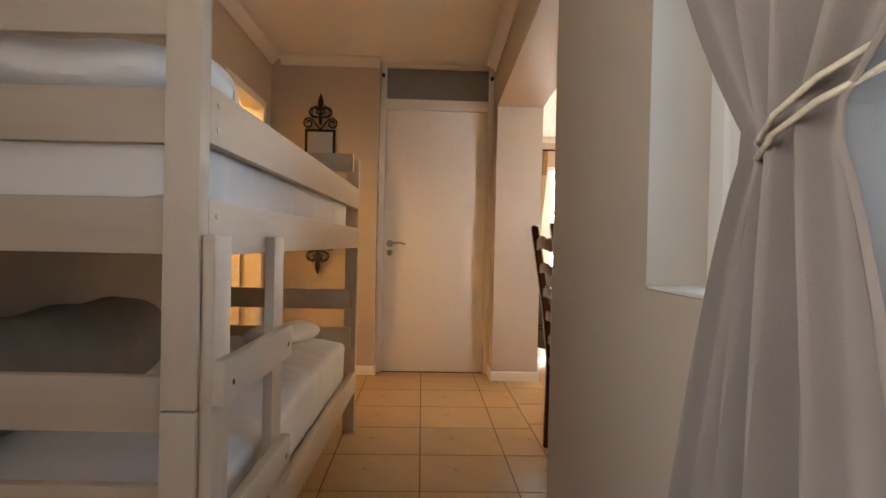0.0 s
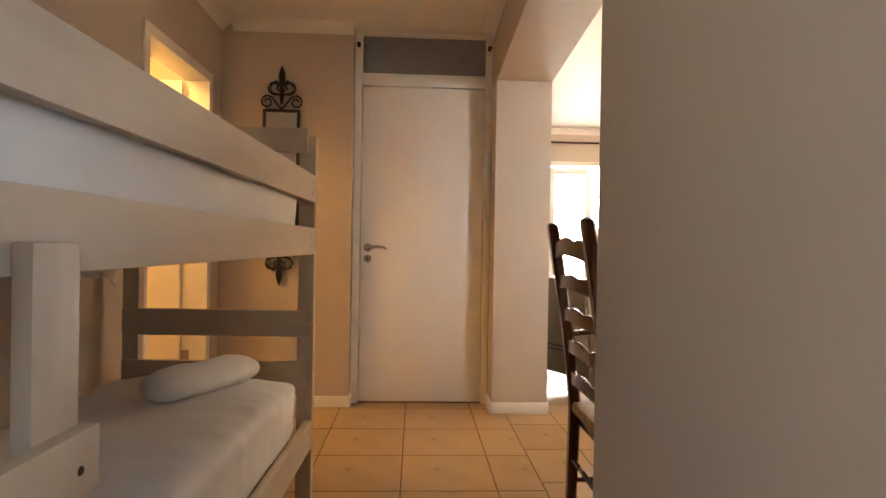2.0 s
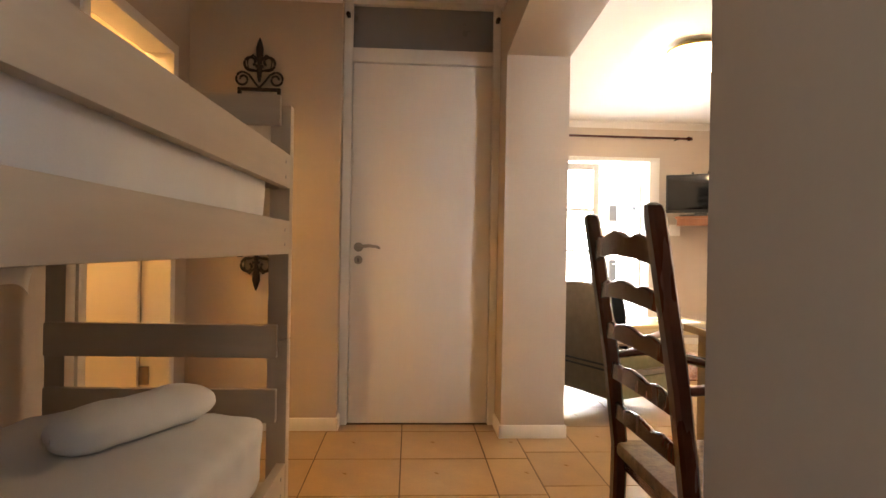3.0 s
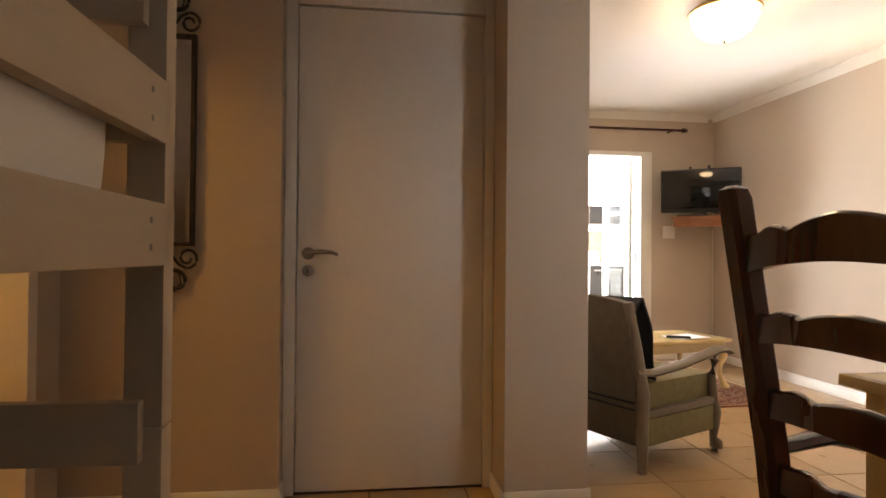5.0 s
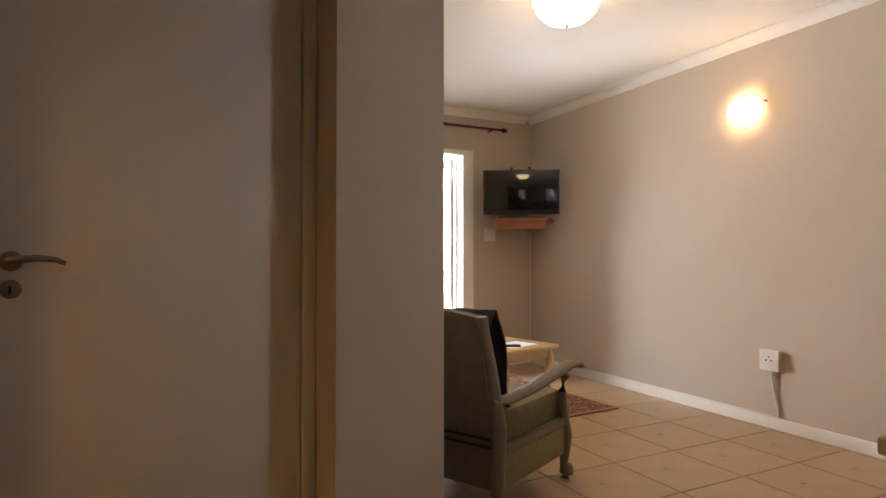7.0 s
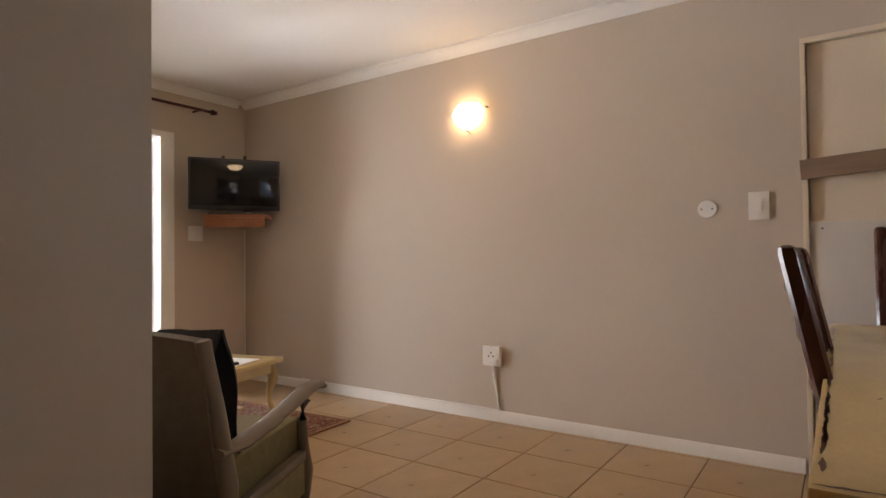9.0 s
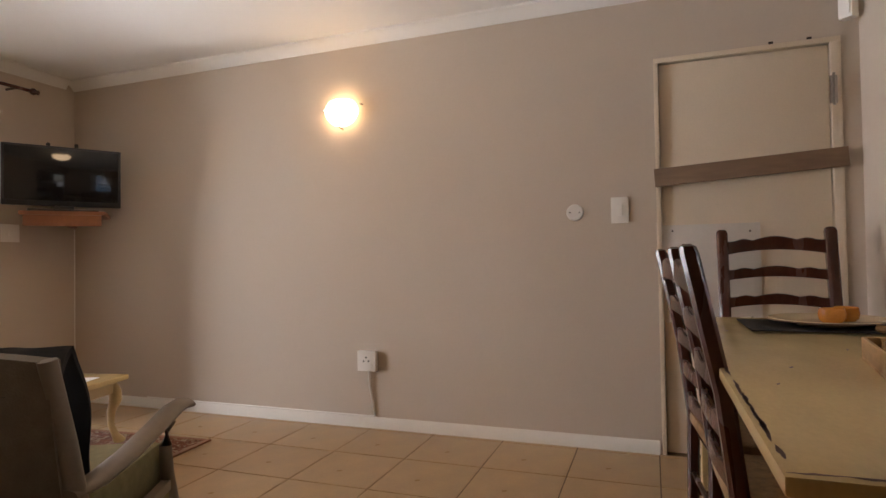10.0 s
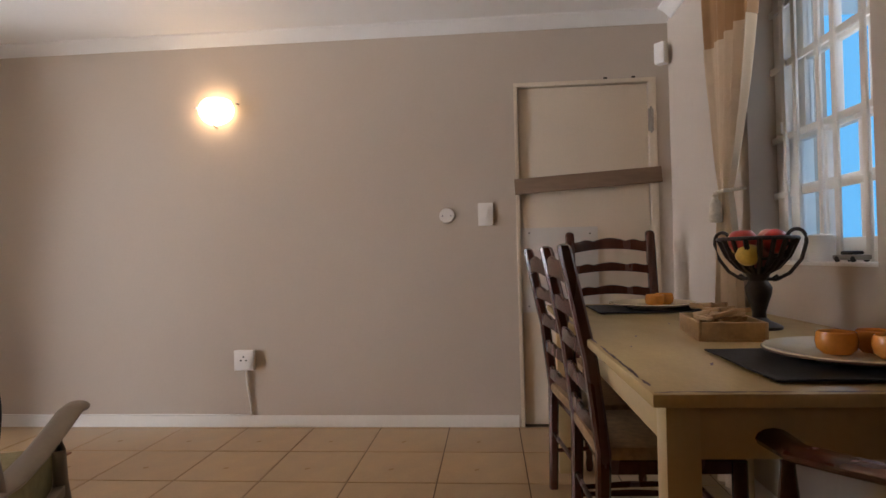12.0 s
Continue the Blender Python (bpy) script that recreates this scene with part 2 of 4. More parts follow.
# ---------------------------------------------------------------- structure
floor = wall("floor", [((-2.4, -1.7, -0.1), (3.6, 7.47, -0.003))], GROUT, "dark grout bed under the floor tiles", "floor")
ceiling = wall("ceiling", [((-2.4, -1.7, TOP), (3.6, 7.5, 2.5))], CEIL, "white painted plaster ceiling", "ceiling")
# gap at y -1.2 to 0 is an added, unseen opening for the west fill
wall("wall_west", [((-1.24, -1.7, 0), (-1.12, -1.2, TOP)), ((-1.24, -1.2, 0), (-1.12, 0.0, 0.88)), ((-1.24, -1.2, 2.08), (-1.12, 0.0, TOP)), ((-1.24, 0.0, 0), (-1.12, 3.39, TOP)), ((-1.24, 4.16, 0), (-1.12, 4.60, TOP)), ((-1.24, 3.39, 1.96), (-1.12, 4.16, TOP))])
wall("wall_north", [((-1.12, 4.375, 0), (-0.31, 4.6, TOP))])
wall("wall_pier", [((0.575, 4.245, 0), (0.915, 4.6, TOP)), ((0.80, 4.6, 0), (0.915, 7.318, TOP))])
wall("wall_closet", [((-0.31, 5.2, 0), (0.80, 5.3, TOP)), ((-0.41, 4.6, 0), (-0.31, 5.3, TOP))])
wall("wall_east_bedroom", [((0.5, -1.7, 0), (0.75, 0.10, TOP)), ((0.5, 0.10, 0), (0.75, 1.157, 0.925)), ((0.5, 0.10, 2.08), (0.75, 1.157, TOP)), ((0.5, 1.157, 0), (0.75, 2.01, TOP))])
wall("wall_behind", [((-1.24, -1.8, 0), (0.75, -1.7, TOP))])
bm = bmesh.new()
lower = [bm.verts.new(p) for p in ((0.5, 2.01, 2.035), (0.80, 2.01, 2.035), (0.915, 4.245, 2.035), (0.575, 4.245, 2.035))]
upper = [bm.verts.new((v.co.x, v.co.y, TOP)) for v in lower]
bm.faces.new(lower), bm.faces.new(upper)
for i in range(4):
    bm.faces.new((lower[i], lower[(i + 1) % 4], upper[(i + 1) % 4], upper[i]))
solo("wall_beam", bm, WALL, "beige painted beam over the wide opening", "beam", kind="structure", smooth=False)
wall("wall_south_dining", [((0.75, 2.0, 0), (1.67, 2.31, TOP)), ((2.433, 2.0, 0), (3.55, 2.31, TOP)), ((1.67, 2.0, 0), (2.433, 2.31, 0.945)), ((1.67, 2.0, 2.08), (2.433, 2.31, TOP))])
wall("wall_east", [((3.418, 2.31, 0), (3.56, 2.40, TOP)), ((3.418, 2.40, 2.0), (3.56, 3.18, TOP)), ((3.418, 3.18, 0), (3.56, 7.47, TOP)), ((3.52, 2.40, 0), (3.56, 3.18, 2.0))])
wall("wall_north_living", [((0.80, 7.318, 0), (1.62, 7.47, TOP)), ((2.664, 7.318, 0), (3.418, 7.47, TOP)), ((1.62, 7.318, 1.99), (2.664, 7.47, TOP))])
wall("wall_hall", [((-2.4, 2.9, 0), (-2.3, 4.7, TOP)), ((-2.3, 2.9, 0), (-1.24, 3.0, TOP)), ((-2.3, 4.6, 0), (-1.24, 4.7, TOP))])


def run(name, prof, a, b, side, material, label, category):
    """A moulding of the profile (out from the wall, height), from a to b, side the way into the room."""
    bm = bmesh.new()
    rows = []
    for p in (a, b):
        rows.append([bm.verts.new((p[0] + side[0] * o, p[1] + side[1] * o, z)) for o, z in prof])
    k = len(prof)
    for i in range(k):
        bm.faces.new((rows[0][i], rows[0][(i + 1) % k], rows[1][(i + 1) % k], rows[1][i]))
    bm.faces.new(rows[0]), bm.faces.new(rows[1][::-1])
    return solo(name, bm, material, label, category, kind="structure")


COVE = [(0, TOP), (0, 2.325), (0.008, 2.325), (0.012, 2.334), (0.022, 2.345), (0.038, 2.362), (0.056, 2.373), (0.07, 2.378), (0.07, TOP)]
for a, b, s in (
    ((-1.12, -1.7), (-1.12, 4.375), (1, 0)), ((-1.05, 4.375), (-0.31, 4.375), (0, -1)), ((0.5, -1.7), (0.5, 2.01), (-1, 0)), ((0.5, 2.01), (0.575, 4.4), (-1, 0)),
    ((3.418, 2.31), (3.418, 7.318), (-1, 0)), ((0.8, 2.31), (3.348, 2.31), (0, 1)), ((0.985, 7.318), (3.348, 7.318), (0, -1)), ((0.915, 4.245), (0.915, 7.318), (1, 0)),
):
    run("trim_cornice", COVE, a, b, s, CEIL, "white coved plaster cornice", "cornice")
SKIRT = [(0, 0), (0, 0.068), (0.006, 0.068), (0.012, 0.060), (0.012, 0)]
for a, b, s in (
    ((-1.12, -1.7), (-1.12, 3.35), (1, 0)), ((-1.10, 4.375), (-0.31, 4.375), (0, -1)), ((-0.31, 4.363), (-0.31, 4.46), (1, 0)), ((0.575, 4.233), (0.575, 4.46), (-1, 0)), ((0.565, 4.245), (0.925, 4.245), (0, -1)),
    ((0.915, 4.235), (0.915, 7.318), (1, 0)), ((3.418, 3.215), (3.418, 7.318), (-1, 0)), ((2.77, 7.318), (3.406, 7.318), (0, -1)), ((0.927, 7.318), (1.56, 7.318), (0, -1)), ((0.9, 2.31), (3.406, 2.31), (0, 1)),
):
    run("baseboard", SKIRT, a, b, s, WHITE, "white painted low skirting board", "baseboard")


def frame_of(ob, x0, x1, z1, w, y0, y1, sill=0.0, name="frame"):
    """Two posts and a head, in the x-z plane, as parts of ob; with a bottom rail when sill is given."""
    for lo, hi in (((x0 - w, y0, sill), (x0, y1, z1)), ((x1, y0, sill), (x1 + w, y1, z1)), ((x0 - w, y0, z1), (x1 + w, y1, z1 + w))):
        part(name, bx(lo, hi, bev=0.004), WHITE, ob)
    if sill:
        part(name, bx((x0 - w, y0, sill - w), (x1 + w, y1, sill), bev=0.004), WHITE, ob)


# ---- white flush door with transom
door = thing("door_1", "white flush door with steel lever handle, closed", "door", pose(0, 4.476, 0), kind="structure")
part("leaf", bx((-0.257, 0.0, 0.008), (0.528, 0.04, 2.035), bev=0.003), DOORP, door)
for lo, hi in (((-0.308, -0.016, 0), (-0.261, 0.06, TOP)), ((0.532, -0.016, 0), (0.573, 0.06, TOP)), ((-0.261, -0.012, 2.04), (0.532, 0.06, 2.12)), ((-0.261, -0.012, 2.362), (0.532, 0.06, TOP))):
    part("frame", bx(lo, hi, bev=0.004), WHITE, door)
part("transom_pane", bx((-0.261, 0.02, 2.12), (0.532, 0.026, 2.362)), FROST, door, "grey obscured glass pane")
hd = part("handle", lathe(bmesh.new(), [(0, 0), (0.026, 0), (0.026, 0.006), (0.02, 0.009), (0.009, 0.009), (0.009, 0.045), (0, 0.047)], 20, pose(-0.212, 0, 1.0, 90)), STEEL, door, "curved brushed steel lever")
part("lever", tube(bmesh.new(), [(-0.212, -0.042, 1.0), (-0.19, -0.048, 1.004), (-0.15, -0.05, 1.008), (-0.11, -0.05, 1.004), (-0.088, -0.05, 0.994)], [0.010, 0.010, 0.009, 0.008, 0.006], 10), STEEL, hd)
es = part("escutcheon", lathe(bmesh.new(), [(0, 0), (0.024, 0), (0.024, 0.006), (0.02, 0.009), (0, 0.009)], 20, pose(-0.212, 0, 0.928, 90)), STEEL, door)
part("keyhole", bx((-0.215, -0.0105, 0.917), (-0.209, -0.0085, 0.936)), BLACKP, es)
for x in (-0.285, 0.552):
    solo("curtain_hook", lathe(bmesh.new(), [(0, 0), (0.012, 0), (0.012, 0.012), (0.006, 0.016), (0.008, 0.03), (0.013, 0.034), (0.011, 0.042), (0, 0.045)], 14, pose(x, 4.46, 2.29, 90)), IRON, "small dark metal knob on the door frame", "hook", group="hooks by the transom")

# ---- open doorway into the lit hall
dw = thing("door_2", "white door standing open into the warm-lit hall", "door", pose(0, 0, 0), kind="structure")
for lo, hi in (((-1.25, 3.35, 0), (-1.108, 3.402, 1.948)), ((-1.25, 4.148, 0), (-1.108, 4.205, 1.948)), ((-1.25, 3.35, 1.948), (-1.108, 4.205, 2.0))):
    part("frame", bx(lo, hi, bev=0.004), WHITE, dw)
lf = part("leaf", bx((-1.98, 4.115, 0.01), (-1.253, 4.15, 1.94), bev=0.003), DOORP, dw)
for z in (0.30, 1.65):
    part("hinge", bx((-1.252, 4.138, z), (-1.205, 4.147, z + 0.09), bev=0.002), STEEL, lf)
hl = thing("ceiling_light", "plain lit glass globe lamp on the hall ceiling", "lamp", pose(-1.85, 3.5, TOP))
part("globe", lathe(bmesh.new(), [(0, -0.29), (0.09, -0.275), (0.15, -0.21), (0.16, -0.14), (0.12, -0.06), (0.05, -0.02)], 20), BULBH, hl)
part("base", lathe(bmesh.new(), [(0.055, -0.02), (0.055, 0), (0, 0)], 20), PLASTIC, hl)

# ---- boarded back door on the east wall
bd = thing("door_3", "old cream door shut behind a nailed brown plank", "door", pose(0, 0, 0), kind="structure")
part("leaf", bx((3.432, 2.432, 0.01), (3.465, 3.177, 1.985), bev=0.003), BDOOR, bd)
for lo, hi in (((3.410, 3.181, 0), (3.515, 3.203, 1.99)), ((3.410, 2.385, 0), (3.515, 2.428, 1.99)), ((3.410, 2.385, 1.99), (3.52, 3.203, 2.015))):
    part("frame", bx(lo, hi, bev=0.003), BDOOR, bd)
part("crossbar", bx((3.386, -0.42, -0.045), (3.407, 0.42, 0.045), pose(0, 2.79, 1.425, -3.3), 0.003), PLANKW, bd, "rough brown wooden plank nailed across")
part("panel", bx((3.422, 2.735, 0.665), (3.4315, 3.19, 1.16), bev=0.002), BOARDP, bd, "pale hardboard patch")
for y, z in ((2.78, 1.12), (3.13, 1.13), (2.78, 0.7), (3.14, 0.7)):
    part("nail", lathe(bmesh.new(), [(0, 0), (0.005, 0), (0, 0.003)], 8, pose(3.422, y, z, 0, -90)), IRON, bd)
hg = part("hinge", bx((3.398, 2.405, 1.70), (3.408, 2.436, 1.83), bev=0.003), STEEL, bd)
part("pin", tube(bmesh.new(), [(3.396, 2.42, 1.69), (3.396, 2.42, 1.84)], 0.006), STEEL, hg)
for y in (2.50, 2.66):
    part("stud", bx((3.412, y, 2.0152), (3.43, y + 0.02, 2.027), bev=0.002), IRON, bd)

# ---- bedroom window
wb = thing("window_1", "white timber cottage window with glazing bars", "window", pose(0.625, 0, 0), kind="structure")
for lo, hi in (((0, 1.10, 0.925), (0.06, 1.157, 2.08)), ((0, 0.10, 0.925), (0.06, 0.157, 2.08)), ((0, 0.157, 0.925), (0.06, 1.10, 0.950)), ((0, 0.157, 2.02), (0.06, 1.10, 2.08))):
    part("window_frame", bx(lo, hi, bev=0.005), WHITE, wb)
for lo, hi in (((0.012, 1.05, 0.953), (0.05, 1.10, 2.02)), ((0.012, 0.157, 0.953), (0.05, 0.207, 2.02)), ((0.012, 0.60, 0.953), (0.05, 0.66, 2.02)), ((0.012, 0.207, 0.953), (0.05, 1.05, 1.003)), ((0.012, 0.207, 1.97), (0.05, 1.05, 2.02))):
    part("sash", bx(lo, hi, bev=0.004), WHITE, wb)
for z in (1.215, 1.455, 1.70):
    part("glazing_bar", bx((0.016, 0.207, z), (0.045, 1.05, z + 0.028), bev=0.004), WHITE, wb)
for y in (0.41, 0.84):
    part("glazing_bar", bx((0.016, y, 1.003), (0.043, y + 0.026, 1.97), bev=0.004), WHITE, wb)
g = part("pane", bx((0.029, 0.207, 1.003), (0.033, 1.05, 1.97)), GLASS, wb)
g.visible_shadow = False
part("window_sill", bx((-0.123, 0.10, 0.9255), (0, 1.157, 0.934), bev=0.004), WHITE, wb)

# ---- dining window with burglar bars
wd = thing("window_2", "white sash window behind white burglar bars", "window", pose(0, 2.20, 0), kind="structure")
for lo, hi in (((2.383, -0.12, 0.945), (2.433, 0, 2.08)), ((1.67, -0.12, 0.945), (1.72, 0, 2.08)), ((1.72, -0.12, 0.945), (2.383, 0, 0.99)), ((1.72, -0.12, 2.03), (2.383, 0, 2.08))):
    part("window_frame", bx(lo, hi, bev=0.005), WHITE, wd)
for z0, z1, y in ((0.99, 1.46, -0.06), (1.43, 2.03, -0.10)):
    for lo, hi in (((2.335, y, z0), (2.383, y + 0.035, z1)), ((1.72, y, z0), (1.768, y + 0.035, z1)), ((1.768, y, z0), (2.335, y + 0.035, z0 + 0.045)), ((1.768, y, z1 - 0.045), (2.335, y + 0.035, z1))):
        part("sash", bx(lo, hi, bev=0.004), WHITE, wd)
    for x in (1.94, 2.14):
        part("glazing_bar", bx((x, y + 0.004, z0 + 0.045), (x + 0.026, y + 0.03, z1 - 0.045), bev=0.003), WHITE, wd)
    zm = (z0 + z1) / 2
    part("glazing_bar", bx((1.768, y + 0.006, zm), (2.335, y + 0.028, zm + 0.024), bev=0.003), WHITE, wd)
    g = part("pane", bx((1.768, y + 0.014, z0 + 0.045), (2.335, y + 0.018, z1 - 0.045)), GLASS, wd)
    g.visible_shadow = False
part("window_sill", bx((1.67, 0, 0.945), (2.433, 0.112, 0.957), bev=0.004), WHITE, wd)
part("catch", bx((2.355, -0.02, 1.45), (2.385, 0.02, 1.50), bev=0.008), PLASTIC, wd)
for z in (1.20, 1.42, 1.70, 1.93):
    part("burglar_bar", bx((1.67, 0.006, z), (2.433, 0.016, z + 0.026), bev=0.002), WHITE, wd)
for x in (1.83, 1.98, 2.07, 2.22, 2.30):
    part("burglar_bar", bx((x, 0.018, 0.957), (x + 0.024, 0.028, 2.08), bev=0.002), WHITE, wd)

# ---- french doors to the patio kitchen
fd = thing("door_4", "white glazed french doors standing open to daylight", "door", pose(0, 7.318, 0), kind="structure")
for lo, hi in (((1.56, -0.014, 0), (1.64, 0.15, 1.97)), ((2.655, -0.014, 0), (2.765, 0.15, 1.97)), ((1.56, -0.014, 1.97), (2.765, 0.15, 2.015))):
    part("frame", bx(lo, hi, bev=0.004), WHITE, fd)


def leaf(m, flip):
    lf = part("leaf", bx((0, 0, 0.02), (0.07, 0.04, 1.96), m, 0.004), WHITE, fd)
    for lo, hi in (((0.43, 0, 0.02), (0.50, 0.04, 1.96)), ((0.07, 0, 0.02), (0.43, 0.04, 0.55)), ((0.07, 0, 1.88), (0.43, 0.04, 1.96)), ((0.07, 0.005, 0.98), (0.43, 0.035, 1.01)), ((0.07, 0.005, 1.43), (0.43, 0.035, 1.46))):
        part("rail", bx(lo, hi, m, 0.003), WHITE, lf)
    g = part("pane", bx((0.07, 0.018, 0.55), (0.43, 0.022, 1.88), m), GLASS, lf)
    g.visible_shadow = False
    part("door_handle", tube(bmesh.new(), [m @ Vector(p) for p in ((0.465, -0.03, 1.02), (0.42, -0.04, 1.02), (0.37, -0.04, 1.015))], 0.008), STEEL, lf)


leaf(pose(2.65, 0.152, 0, 0, 0, 98), 0)
leaf(pose(1.645, 0.10, 0, 0, 0, 0), 1)

# ---- outdoors
ground = wall("ground", [((-60, 7.47, -0.2), (60, 80, -0.02)), ((0.75, -60, -0.2), (60, 2.0, -0.02)), ((3.56, 2.0, -0.2), (60, 7.47, -0.02)), ((-60, -60, -0.2), (-2.4, 7.47, -0.02)), ((-2.4, -60, -0.2), (0.75, -1.8, -0.02))], CONC, "pale sunlit paving outside", "ground")
wall("wall_patio", [((0.2, 10.4, 0), (5.0, 10.5, 2.9)), ((4.4, 7.47, 0), (4.5, 10.4, 2.9))], KITW, "white rendered patio wall", "wall")
wall("wall_garden", [((1.0, 0.0, -0.02), (6.5, 0.1, 1.75)), ((1.9, -1.7, -0.02), (2.0, 0.0, 2.3))], OUTW, "pale painted garden wall", "wall")
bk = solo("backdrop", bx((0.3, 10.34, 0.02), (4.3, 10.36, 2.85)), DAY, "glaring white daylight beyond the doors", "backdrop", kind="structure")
solo("backdrop", bx((0.9, 1.1, 0.3), (4.5, 1.12, 2.9)), BLUE, "pale blue sky light outside the dining window", "backdrop", kind="structure")
solo("backdrop", bx((1.5, -0.9, 0.3), (1.52, 1.9, 2.9)), PALE, "pale blue sky light outside the bedroom window", "backdrop", kind="structure")
kc = thing("kitchen_cabinet", "white kitchen cupboard with built-in oven", "cabinet", pose(3.02, 8.95, -0.02))
part("body", bx((-0.30, 0, 0), (0.30, 0.55, 0.90), bev=0.004), KITW, kc)
ov = part("oven_door", bx((-0.22, -0.02, 0.50), (0.22, 0, 0.90), bev=0.004), BLACKP, kc, "black glass oven door")
part("oven_handle", tube(bmesh.new(), [(-0.18, -0.045, 0.84), (0.18, -0.045, 0.84)], 0.01), STEEL, ov)
part("splashback", bx((-0.30, 0.53, 0.92), (0.30, 0.55, 1.36)), SPLASH, kc)
part("shelf", bx((-0.30, 0.1, 1.38), (0.30, 0.55, 1.42), bev=0.003), KITW, kc)
part("side_panel", bx((-0.33, 0.1, 0.0), (-0.30, 0.55, 2.0), bev=0.003), KITW, kc)
mw = thing("microwave", "small black-and-steel microwave oven on the shelf", "microwave", pose(3.05, 9.08, 1.40))
part("body", bx((-0.22, 0, 0), (0.22, 0.32, 0.25), bev=0.006), STEEL, mw)
part("door", bx((-0.21, -0.012, 0.015), (0.10, 0, 0.235), bev=0.003), BLACKP, mw)
part("control_panel", bx((0.105, -0.010, 0.015), (0.21, 0, 0.235), bev=0.003), BLACKP, mw)
kt = solo("kettle", lathe(bmesh.new(), [(0, 0), (0.08, 0), (0.08, 0.02), (0.07, 0.14), (0.055, 0.18), (0.02, 0.2), (0, 0.2)], 20), PLASTIC, "white kettle standing on the cupboard top", "kettle", pose(2.9, 9.1, 0.88))

# ---------------------------------------------------------------- bunk bed
# local: x across (0 outer side, negative to the wall), y along, z up
BED = pose(-0.347, 0.995, 0, 0, 0, -1.3)
L, W = 2.08, 0.74
bed = thing("bunk_bed", "whitewashed pine bunk bed with made-up mattresses", "bed", BED)
for x in (-0.062, -W):
    for y in (0.0, L - 0.045):
        top = 1.44
        part("post", bx((x, y, 0), (x + 0.062, y + 0.045, 0.706), bev=0.003), PINEZ, bed)
        part("post", bx((x, y, 0.709), (x + 0.062, y + 0.045, top), bev=0.003), PINEZ, bed)
for y, s in ((0.045, 1), (L - 0.045, -1)):
    for z0, z1 in ((0.455, 0.558), (0.655, 0.757), (0.978, 1.08), (1.178, 1.278), (1.372, 1.467)):
        y0, y1 = (y, y + 0.024) if s > 0 else (y - 0.024, y)
        part("slat", bx((-W + 0.01, y0, z0), (-0.028, y1, z1), bev=0.004), PINEX, bed)
for x0 in (-0.028, -W):
    for z0, z1 in ((0.215, 0.325), (0.977, 1.080), (1.180, 1.285)):
        rl = part("side_rail", bx((x0, 0.0455, z0), (x0 + 0.028, L - 0.0455 + (0.02 if z0 > 0.9 and x0 > -0.1 else 0), z1), bev=0.004), PINE, bed)
        if x0 > -0.1:
            for y in (0.08, L - 0.10):
                for z in (z0 + 0.03, z1 - 0.03):
                    part("bolt", lathe(bmesh.new(), [(0, 0), (0.006, 0), (0.005, 0.0015), (0, 0.002)], 10, pose(x0 + 0.0278, y, z, 0, 90)), STEEL, rl)
for y0 in (0.012, 0.39):
    part("ladder_stile", bx((0.0005, y0, 0.0), (0.024, y0 + 0.085, 1.015), bev=0.003), PINEZ, bed)
for z in (0.45, 0.73):
    st = part("ladder_step", bx((0.0245, 0.005, z - 0.015), (0.048, 0.48, z + 0.065), bev=0.004), PINE, bed)
    for y in (0.05, 0.44):
        part("screw", lathe(bmesh.new(), [(0, 0), (0.006, 0), (0.005, 0.0015), (0, 0.002)], 10, pose(0.0478, y, z + 0.02, 0, 90)), IRON, st)


def mattress(z0, z1, seed, bulge):
    """A soft block with a rounded, slightly rumpled sheet."""
    def at(u, v):
        a = u * 2 * math.pi
        cx, cz = math.cos(a), math.sin(a)
        e = 0.35
        x = math.copysign(abs(cx) ** e, cx) * (W / 2 - 0.034 + bulge * max(0, cz))
        z = math.copysign(abs(cz) ** e, cz) * (z1 - z0) / 2
        y = 0.07 + v * (L - 0.19)
        k = min(1, min(v, 1 - v) * 18) ** 0.5
        x, z = x * (0.9 + 0.1 * k), z * (0.55 + 0.45 * k)
        n = noise.noise(Vector((x * 5 + seed, y * 4, z * 9))) * 0.016 + noise.noise(Vector((x * 14, y * 15 + seed, z * 16))) * 0.008
        fold = 0.011 * noise.noise(Vector((y * 9 + 3 * z + seed, seed, 0))) + 0.006 * noise.noise(Vector((y * 23 - 6 * z, seed, 2)))
        x += math.copysign(fold * abs(cx), cx)
        return Vector((-W / 2 + x * (1 + n), y, (z0 + z1) / 2 + z + n * (1.2 if cz > 0 else 0.2)))
    bm = sheet(bmesh.new(), 40, 70, at)
    bmesh.ops.remove_doubles(bm, verts=bm.verts, dist=0.0004)
    bmesh.ops.holes_fill(bm, edges=[e for e in bm.edges if e.is_boundary], sides=0)
    return bm


part("base_board", bx((-W + 0.03, 0.07, 0.26), (-0.03, L - 0.07, 0.275)), PINE, bed)
part("base_board", bx((-W + 0.03, 0.07, 1.01), (-0.03, L - 0.07, 1.025)), PINE, bed)
lm = solo("mattress", mattress(0.277, 0.525, 0.0, 0.035), LINEN, "mattress in a white fitted sheet, lower bunk", "mattress", BED)
um = solo("mattress", mattress(1.027, 1.262, 4.0, 0.004), LINEN, "mattress in a white fitted sheet, upper bunk", "mattress", BED)


